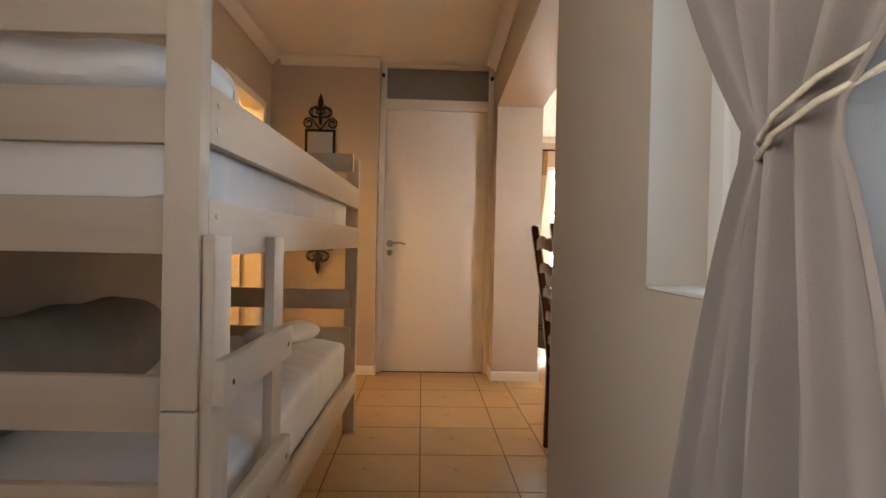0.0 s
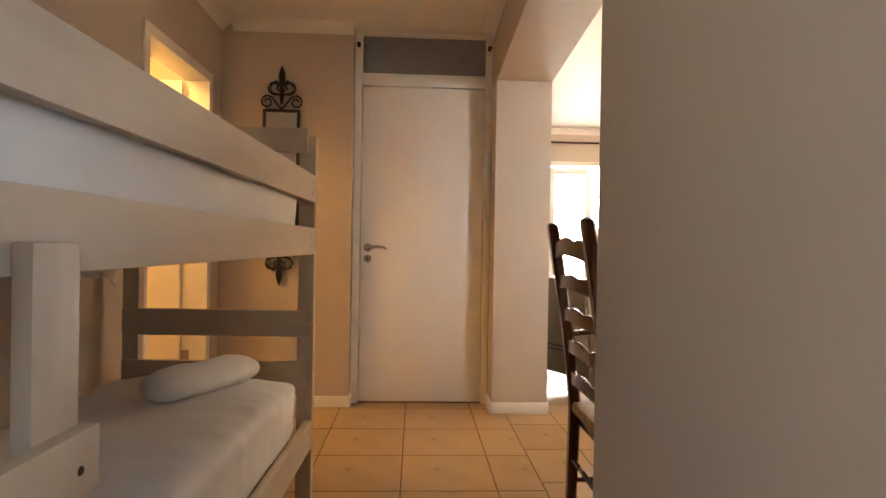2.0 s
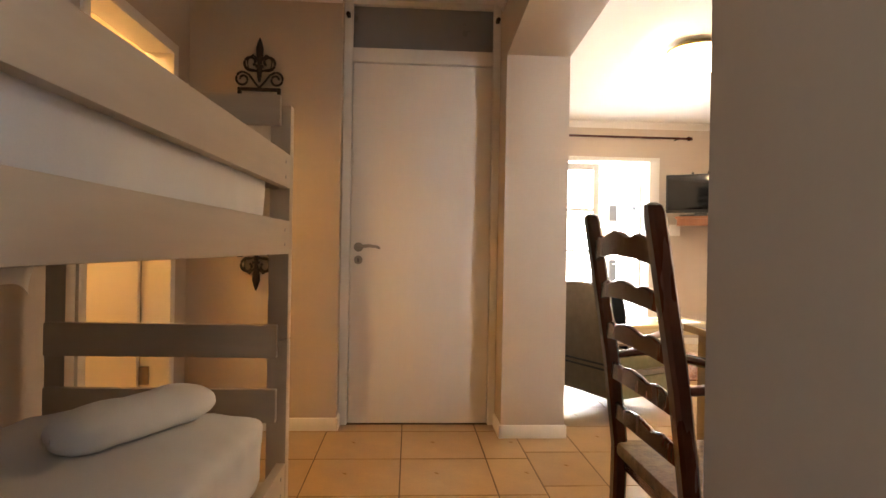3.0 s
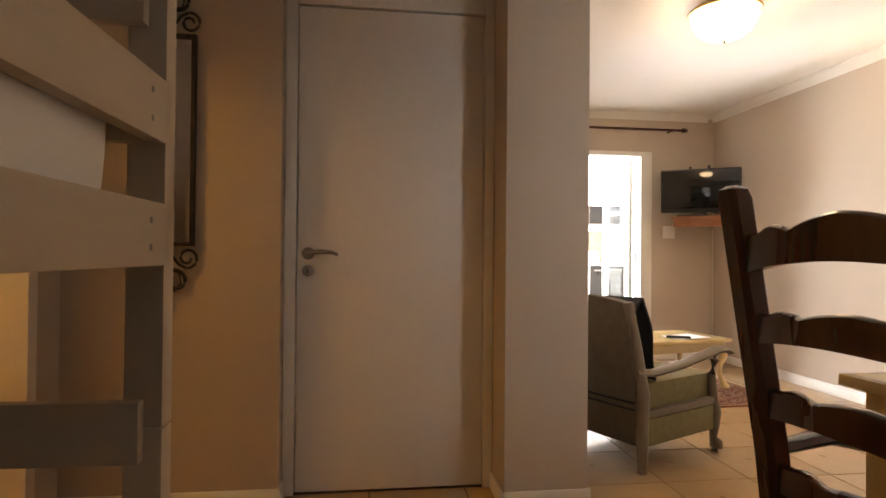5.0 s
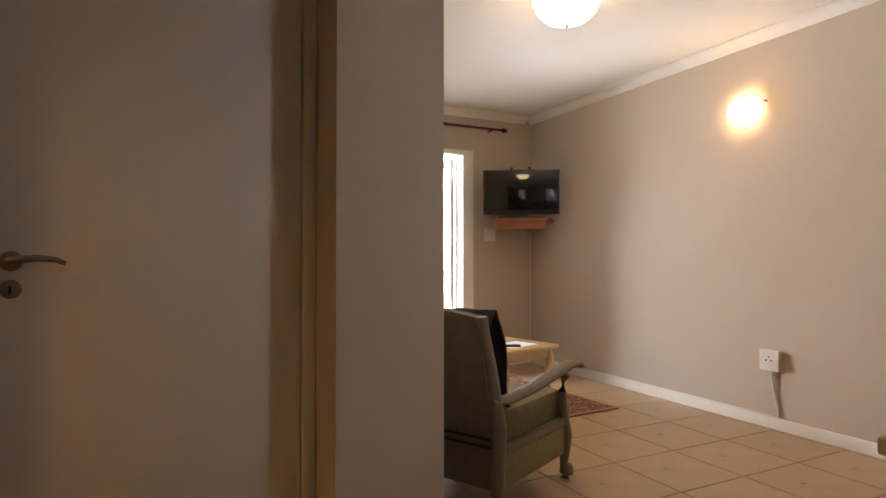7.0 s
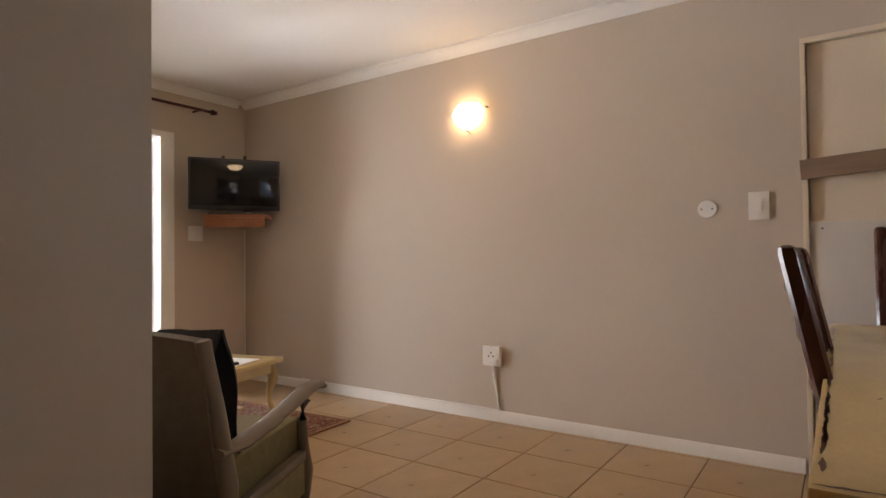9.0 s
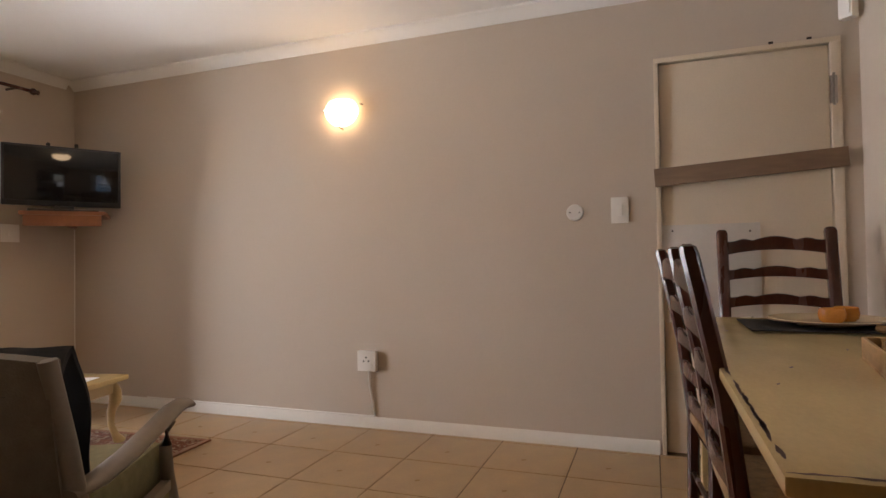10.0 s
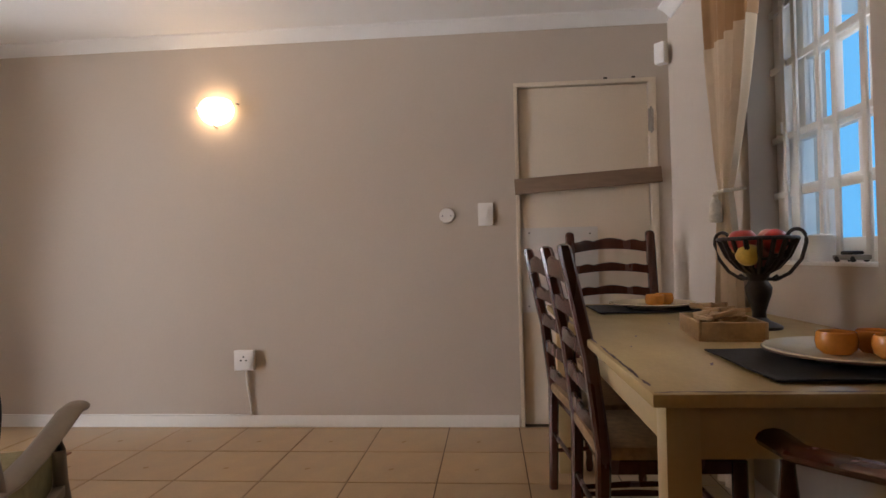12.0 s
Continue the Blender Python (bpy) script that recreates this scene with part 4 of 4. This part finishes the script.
for i, (x, y, z, r, mt, nm) in enumerate(((-0.03, 0.055, 0.265, 0.040, REDF, "red"), (0.045, 0.035, 0.262, 0.036, YELF, "yellow"), (0.03, -0.05, 0.264, 0.038, PINKF, "pink-red"), (-0.05, -0.03, 0.262, 0.037, REDF, "red"), (0.0, 0.0, 0.225, 0.042, PINKF, "pink-red"), (-0.05, 0.05, 0.225, 0.034, YELF, "yellow"), (0.05, -0.01, 0.222, 0.034, REDF, "red"))):
    solo("fruit", fruit(bmesh.new(), r, i), mt, nm + " fruit heaped in the iron stand", "fruit", pose(1.83 + x, 2.555 + y, 0.762 + z, 20 * i, 15 * i, 0), "fruit in the stand")

# ---- things on the dining window sill
# stands for a roll of paper, built as a plain turned cylinder
solo("candle", lathe(bmesh.new(), [(0, 0), (0.038, 0), (0.04, 0.004), (0.04, 0.085), (0.035, 0.09), (0.03, 0.084), (0, 0.083)], 24), PLASTIC, "short white paper roll standing on the window sill", "candle", pose(2.03, 2.26, 0.957))
tc = thing("toy_car", "little silver toy car on the window sill", "toy", pose(1.845, 2.275, 0.957, 0, 0, 6))
part("body", bx((-0.055, -0.022, 0.006), (0.055, 0.022, 0.022), bev=0.006), STEEL, tc)
part("cabin", bx((-0.03, -0.018, 0.0215), (0.025, 0.018, 0.034), bev=0.006), BLACKP, tc)
for x in (-0.034, 0.034):
    for y in (-0.02, 0.02):
        part("wheel", lathe(bmesh.new(), [(0, -0.003), (0.009, -0.003), (0.009, 0.003), (0, 0.003)], 12, pose(x, y, 0.009, 90)), BLACKP, tc)
solo("sunglasses", tube(bmesh.new(), [(-0.06, 0, 0.01), (-0.03, 0.02, 0.012), (0, 0.0, 0.014), (0.03, 0.02, 0.012), (0.06, 0, 0.01)], 0.008, 8, 0.6), BLACKP, "dark folded sunglasses on the window sill", "glasses", pose(2.31, 2.27, 0.9595))

# ---------------------------------------------------------------- armchair
ac = thing("armchair", "low green armchair with taupe wooden frame", "armchair", pose(1.425, 4.935, 0, 0, 0, 25.8))
AW = 0.32
for s in (-1, 1):
    y = s * (AW - 0.02)
    part("back_leg", tube(bmesh.new(), [(-0.29, y, 0), (-0.29, y, 0.10), (-0.285, y, 0.36), (-0.305, y * 0.92, 0.58), (-0.335, y * 0.84, 0.785)], [0.020, 0.026, 0.030, 0.026, 0.022], 10), TAUPE, ac)
    part("front_leg", tube(bmesh.new(), [(0.29, y, 0.0), (0.30, y, 0.018), (0.30, y, 0.045), (0.275, y, 0.075), (0.28, y, 0.13), (0.292, y, 0.2), (0.27, y, 0.30), (0.255, y, 0.40), (0.285, y, 0.47), (0.29, y, 0.50)], [0.024, 0.032, 0.032, 0.018, 0.026, 0.03, 0.022, 0.02, 0.024, 0.022], 12), TAUPE, ac, "turned front leg with ball foot")
    part("armrest", tube(bmesh.new(), [(-0.325, y * 0.93, 0.462), (-0.2, y * 0.97, 0.452), (-0.05, y * 1.03, 0.470), (0.10, y * 1.09, 0.503), (0.22, y * 1.13, 0.530), (0.29, y * 1.15, 0.532), (0.345, y * 1.16, 0.512)], [0.036, 0.038, 0.038, 0.038, 0.038, 0.038, 0.024], 12, 0.45), TAUPE, ac, "curved wooden armrest")
    part("side_panel", bx((-0.26, y - 0.010, 0.12), (0.262, y + 0.010, 0.245), bev=0.006), FELTG, ac)
    part("side_rail", bx((-0.27, y - 0.016, 0.25), (0.262, y + 0.016, 0.285), bev=0.005), TAUPE, ac)
part("seat_cushion", bx((-0.27, -AW + 0.045, 0.255), (0.31, AW - 0.045, 0.405), bev=0.03), FELTG, ac, "olive green seat cushion")
part("front_panel", bx((0.255, -AW + 0.04, 0.12), (0.275, AW - 0.04, 0.25), bev=0.006), FELTG, ac)


def back_at(u, v):
    y = (u - 0.5) * (2 * AW - 0.03) * (1 - 0.16 * v)
    z = 0.12 + v * (0.66 + 0.025 * math.sin(u * math.pi))
    x = -0.30 - max(0, z - 0.36) * 0.11 - 0.02 * math.sin(v * math.pi)
    return Vector((x, y, z))


part("backrest", sheet(bmesh.new(), 14, 16, back_at, 0.06), FELTB, ac, "brown upholstered back")
for z in (0.30, 0.33):
    part("piping", tube(bmesh.new(), [(-0.345, -AW + 0.02, z), (-0.35, 0, z), (-0.345, AW - 0.02, z)], 0.006, 6), BLACKC, ac)


def throw(u, v):
    s = v * 0.62
    x = -0.45 + 0.10 * math.sin(min(1, v * 3) * math.pi / 2) + (0.18 * max(0, v - 0.33)) + 0.012 * math.sin(u * 9 + v * 4)
    z = 0.815 + 0.012 * math.sin(u * 14) - max(0, v - 0.28) * 0.58 if v > 0.28 else 0.72 + 0.1 * math.sin(min(1, v * 3.5) * math.pi / 2)
    return Vector((x + 0.115, -AW + 0.055 + u * 0.20 + 0.012 * math.sin(v * 9), z - 0.015))


solo("throw", sheet(bmesh.new(), 16, 30, throw, 0.012), BLACKC, "black cloth hung over the armchair's back", "cloth", ac.matrix_basis.copy())

# ---------------------------------------------------------------- coffee table, rug
ct = thing("coffee_table", "cream coffee table on carved cabriole legs", "table", pose(2.26, 6.23, 0, 0, 0, 12))
part("tabletop", bx((-0.47, -0.275, 0.355), (0.47, 0.275, 0.385), bev=0.010), CREAMT, ct)
for lo, hi in (((-0.42, -0.235, 0.29), (0.42, -0.215, 0.3545)), ((-0.42, 0.215, 0.29), (0.42, 0.235, 0.3545)), ((-0.43, -0.215, 0.29), (-0.41, 0.215, 0.3545)), ((0.41, -0.215, 0.29), (0.43, 0.215, 0.3545))):
    part("apron", bx(lo, hi, bev=0.004), CREAM, ct)
for sx in (-1, 1):
    for sy in (-1, 1):
        x, y = sx * 0.405, sy * 0.21
        part("leg", tube(bmesh.new(), [(x + sx * 0.028, y + sy * 0.028, 0), (x + sx * 0.03, y + sy * 0.03, 0.015), (x + sx * 0.016, y + sy * 0.016, 0.05), (x, y, 0.11), (x, y, 0.18), (x + sx * 0.016, y + sy * 0.016, 0.25), (x + sx * 0.014, y + sy * 0.014, 0.30), (x, y, 0.354)], [0.026, 0.032, 0.020, 0.017, 0.022, 0.033, 0.033, 0.028], 12), CREAM, ct, "carved cabriole leg")
part("stretcher", bx((-0.38, -0.03, 0.045), (0.38, 0.03, 0.065), bev=0.005), CREAM, ct)
solo("sheet_of_paper", bx((-0.15, -0.105, 0), (0.15, 0.105, 0.003)), PAPER, "white papers on the coffee table", "paper", pose(2.46, 6.17, 0.3855, 0, 0, 20))
rc = thing("remote_control", "black remote control on the coffee table papers", "remote", pose(2.36, 6.10, 0.389, 0, 0, -25))
part("body", bx((-0.085, -0.022, 0), (0.085, 0.022, 0.016), bev=0.005), BLACKP, rc)
for i in range(6):
    part("button", bx((-0.06 + 0.02 * i, -0.006, 0.0155), (-0.048 + 0.02 * i, 0.006, 0.018), bev=0.001), STEEL, rc)
rg = thing("rug", "flat red-brown patterned rug under the coffee table", "rug", pose(2.05, 6.33, 0.002, 0, 0, 3))
part("field", bx((-0.80, -0.74, 0), (0.80, 0.74, 0.009), bev=0.003), RUGM, rg)
for lo, hi in (((-0.83, -0.77, 0), (0.83, -0.741, 0.009)), ((-0.83, 0.741, 0), (0.83, 0.77, 0.009)), ((-0.83, -0.741, 0), (-0.801, 0.741, 0.009)), ((0.801, -0.741, 0), (0.83, 0.741, 0.009))):
    part("border", bx(lo, hi, bev=0.002), REDW, rg)

# ---------------------------------------------------------------- television on its corner shelf
tv = thing("television", "black flat television angled across the corner", "television", pose(3.02, 6.90, 1.405, 2.2, 0, -32))
part("housing", bx((-0.335, 0.0, 0), (0.335, 0.045, 0.395), bev=0.008), BLACKP, tv)
part("screen", bx((-0.317, -0.003, 0.035), (0.317, 0.002, 0.38), bev=0.001), SCREEN, tv, "glossy dark screen")
part("stand", bx((-0.20, -0.02, -0.035), (0.20, 0.10, -0.02), bev=0.006), BLACKP, tv)
part("stand_neck", bx((-0.06, 0.012, -0.0205), (0.06, 0.035, 0.002), bev=0.003), BLACKP, tv)
sh = thing("corner_shelf", "reddish wooden corner shelf under the television", "shelf", pose(3.02, 6.90, 1.302, 0, 0, -45))
bm = bmesh.new()
rims = [[bm.verts.new((x, y, z)) for x, y in ((-0.24, -0.05), (0.24, -0.05), (0.24, 0.335), (0.0, 0.575), (-0.24, 0.335))] for z in (0.043, 0.0675)]
bm.faces.new(rims[0][::-1]), bm.faces.new(rims[1])
for i in range(5):
    bm.faces.new((rims[0][i], rims[0][(i + 1) % 5], rims[1][(i + 1) % 5], rims[1][i]))
part("board", bm, REDW, sh, smooth=False)
part("front_board", bx((-0.22, -0.045, -0.03), (0.22, -0.02, 0.0425), bev=0.004), REDW, sh)
part("bracket", bx((-0.02, -0.02, -0.02), (0.02, 0.42, 0.0425), bev=0.003), REDW, sh)
for x in (-0.09, 0.07):
    solo("wall_hook", lathe(bmesh.new(), [(0, 0), (0.012, 0), (0.013, 0.02), (0.008, 0.028), (0, 0.03)], 12), BLACKP, "small dark knob on top of the television", "knob", pose(3.02, 6.90, 0, 0, 0, -45) @ pose(x, 0.02, 1.80))
solo("cable", tube(bmesh.new(), [(3.40, 7.30, 1.28), (3.402, 7.302, 1.0), (3.398, 7.30, 0.5), (3.402, 7.302, 0.07)], 0.004, 6), PLASTIC, "thin white cable down the room corner", "cable")


# ---------------------------------------------------------------- lamps
cl = thing("ceiling_light", "round lit glass bowl lamp on a brass plate", "lamp", pose(1.975, 4.965, 2.39))
part("base", lathe(bmesh.new(), [(0.10, -0.02), (0.185, -0.045), (0.19, -0.035), (0.13, 0), (0, 0)], 40), mat("brass_trim", (0.62, 0.45, 0.18), 0.35, 20, 0.1, 0.05, metal=0.9), cl, "dull brass plate")
part("shade", lathe(bmesh.new(), [(0, -0.195), (0.055, -0.189), (0.108, -0.168), (0.148, -0.13), (0.170, -0.08), (0.175, -0.047), (0.10, -0.03)], 40), BULB, cl, "lit frosted glass bowl")
part("nut", lathe(bmesh.new(), [(0, -0.212), (0.008, -0.208), (0.01, -0.198), (0.005, -0.19)], 12), STEEL, cl)


def shell(u, v):
    a, b = (u - 0.5) * math.pi, v
    p = 0.06 + 2.35 * b
    r = 0.108 * math.sin(p)
    return Vector((-0.095 * math.cos(a) * r / 0.108 - 0.004, math.sin(a) * r, -0.088 * math.cos(p)))


sl = thing("wall_light", "lit glass half-bowl lamp on the wall", "lamp", pose(3.418, 5.013, 1.93))
part("shade", sheet(bmesh.new(), 24, 14, shell, 0.004), BULBS, sl, "glowing frosted glass shell")
part("back_plate", bx((-0.012, -0.06, -0.06), (0, 0.06, 0.05), bev=0.004), PLASTIC, sl)
for y, z in ((-0.135, 0.035), (0.128, 0.02)):
    part("clip", tube(bmesh.new(), [(0, y, z), (-0.02, y, z), (-0.022, y * 0.93, z)], 0.006, 8), STEEL, sl)
part("clip", tube(bmesh.new(), [(0, 0, -0.105), (-0.045, 0, -0.103), (-0.05, 0, -0.09)], 0.005, 8), STEEL, sl)


# ---------------------------------------------------------------- switches and sockets
def plate_box(name, label, cat, m, w, h, d=0.012):
    t = thing(name, label, cat, m)
    part("cover", bx((-w / 2, -d, -h / 2), (w / 2, 0, h / 2), bev=0.003), PLASTIC, t)
    return t


EAST = pose(3.418, 0, 0, 0, 0, -90)
so = plate_box("wall_socket", "white surface-mounted power socket with cable", "socket", pose(3.418, 4.858, 0.405, 0, 0, -90), 0.12, 0.12, 0.035)
for x, z in ((0, 0.022), (-0.016, 0.0), (0.016, 0.0)):
    part("hole", lathe(bmesh.new(), [(0, 0), (0.0055, 0), (0.0055, 0.0012), (0, 0.0012)], 10, pose(x, -0.0352, z, 90)), BLACKP, so)
part("switch", bx((0.028, -0.039, -0.045), (0.046, -0.0345, -0.02), bev=0.002), PLASTIC, so)
solo("cable", tube(bmesh.new(), [(3.405, 4.853, 0.346), (3.408, 4.848, 0.25), (3.410, 4.83, 0.15), (3.412, 4.82, 0.075), (3.405, 4.85, 0.072), (3.405, 5.6, 0.073), (3.405, 6.6, 0.0725)], 0.0065, 8), PLASTIC, "white cable running along the skirting board", "cable")
rd = thing("blank_plate", "round white blanking plate on the wall", "cover plate", pose(3.418, 3.613, 1.245, 0, 0, -90))
part("cover", lathe(bmesh.new(), [(0, 0.010), (0.040, 0.009), (0.045, 0.004), (0.045, 0)], 30, pose(0, 0, 0, 90)), PLASTIC, rd)
for x in (-0.025, 0.025):
    part("screw", lathe(bmesh.new(), [(0, 0.0112), (0.004, 0.0108), (0.004, 0.009)], 8, pose(x, 0, 0, 90)), IRON, rd)
s1 = plate_box("light_switch", "white light switch plate with one rocker", "switch", pose(3.418, 3.383, 1.248, 0, 0, -90), 0.088, 0.135)
part("rocker", bx((-0.014, -0.017, -0.03), (0.014, -0.0115, 0.03), bev=0.002), PLASTIC, s1)
s2 = plate_box("light_switch", "plain white switch plate below the television", "switch", pose(2.945, 7.318, 1.237), 0.12, 0.12)
part("rocker", bx((-0.012, -0.017, -0.02), (0.012, -0.0115, 0.02), bev=0.002), PLASTIC, s2)
pr = thing("motion_detector", "small white alarm sensor in the corner", "sensor", pose(3.375, 2.353, 2.13, 0, 0, -135))
part("body", bx((-0.032, -0.045, -0.062), (0.032, 0.01, 0.062), bev=0.012), PLASTIC, pr)
part("lens", bx((-0.022, -0.048, -0.045), (0.022, -0.0445, 0.015), bev=0.001), PLASTIC, pr)

# ---------------------------------------------------------------- floor tiles
TW = 0.406


def tile_mesh(w, d):
    return finish("tile", bx((0, 0, -0.004), (w, d, 0.0), None, 0.0015), TILE)


meshes = {}


def lay(x0, x1, y0, y1, ox, oy):
    """Tiles with open joints over a stretch of floor, cut at its edges."""
    i0, i1 = math.floor((x0 - ox) / TW), math.ceil((x1 - ox) / TW)
    j0, j1 = math.floor((y0 - oy) / TW), math.ceil((y1 - oy) / TW)
    for i in range(i0, i1):
        for j in range(j0, j1):
            ax, bxx = max(x0, ox + i * TW), min(x1, ox + (i + 1) * TW)
            ay, by = max(y0, oy + j * TW), min(y1, oy + (j + 1) * TW)
            w, d = round(bxx - ax - 0.006, 4), round(by - ay - 0.006, 4)
            if w < 0.01 or d < 0.01:
                continue
            if (w, d) not in meshes:
                meshes[w, d] = tile_mesh(w, d)
            ob = new("tile", meshes[w, d])
            ob.location = (ax + 0.003, ay + 0.003, 0)
            ob.parent = floor


lay(-1.12, 0.66, -1.7, 4.476, 0.05, 3.538)
lay(0.66, 3.418, 2.01, 7.318, 3.378, 3.623)
lay(-2.3, -1.12, 3.0, 4.6, 0.05, 3.538)
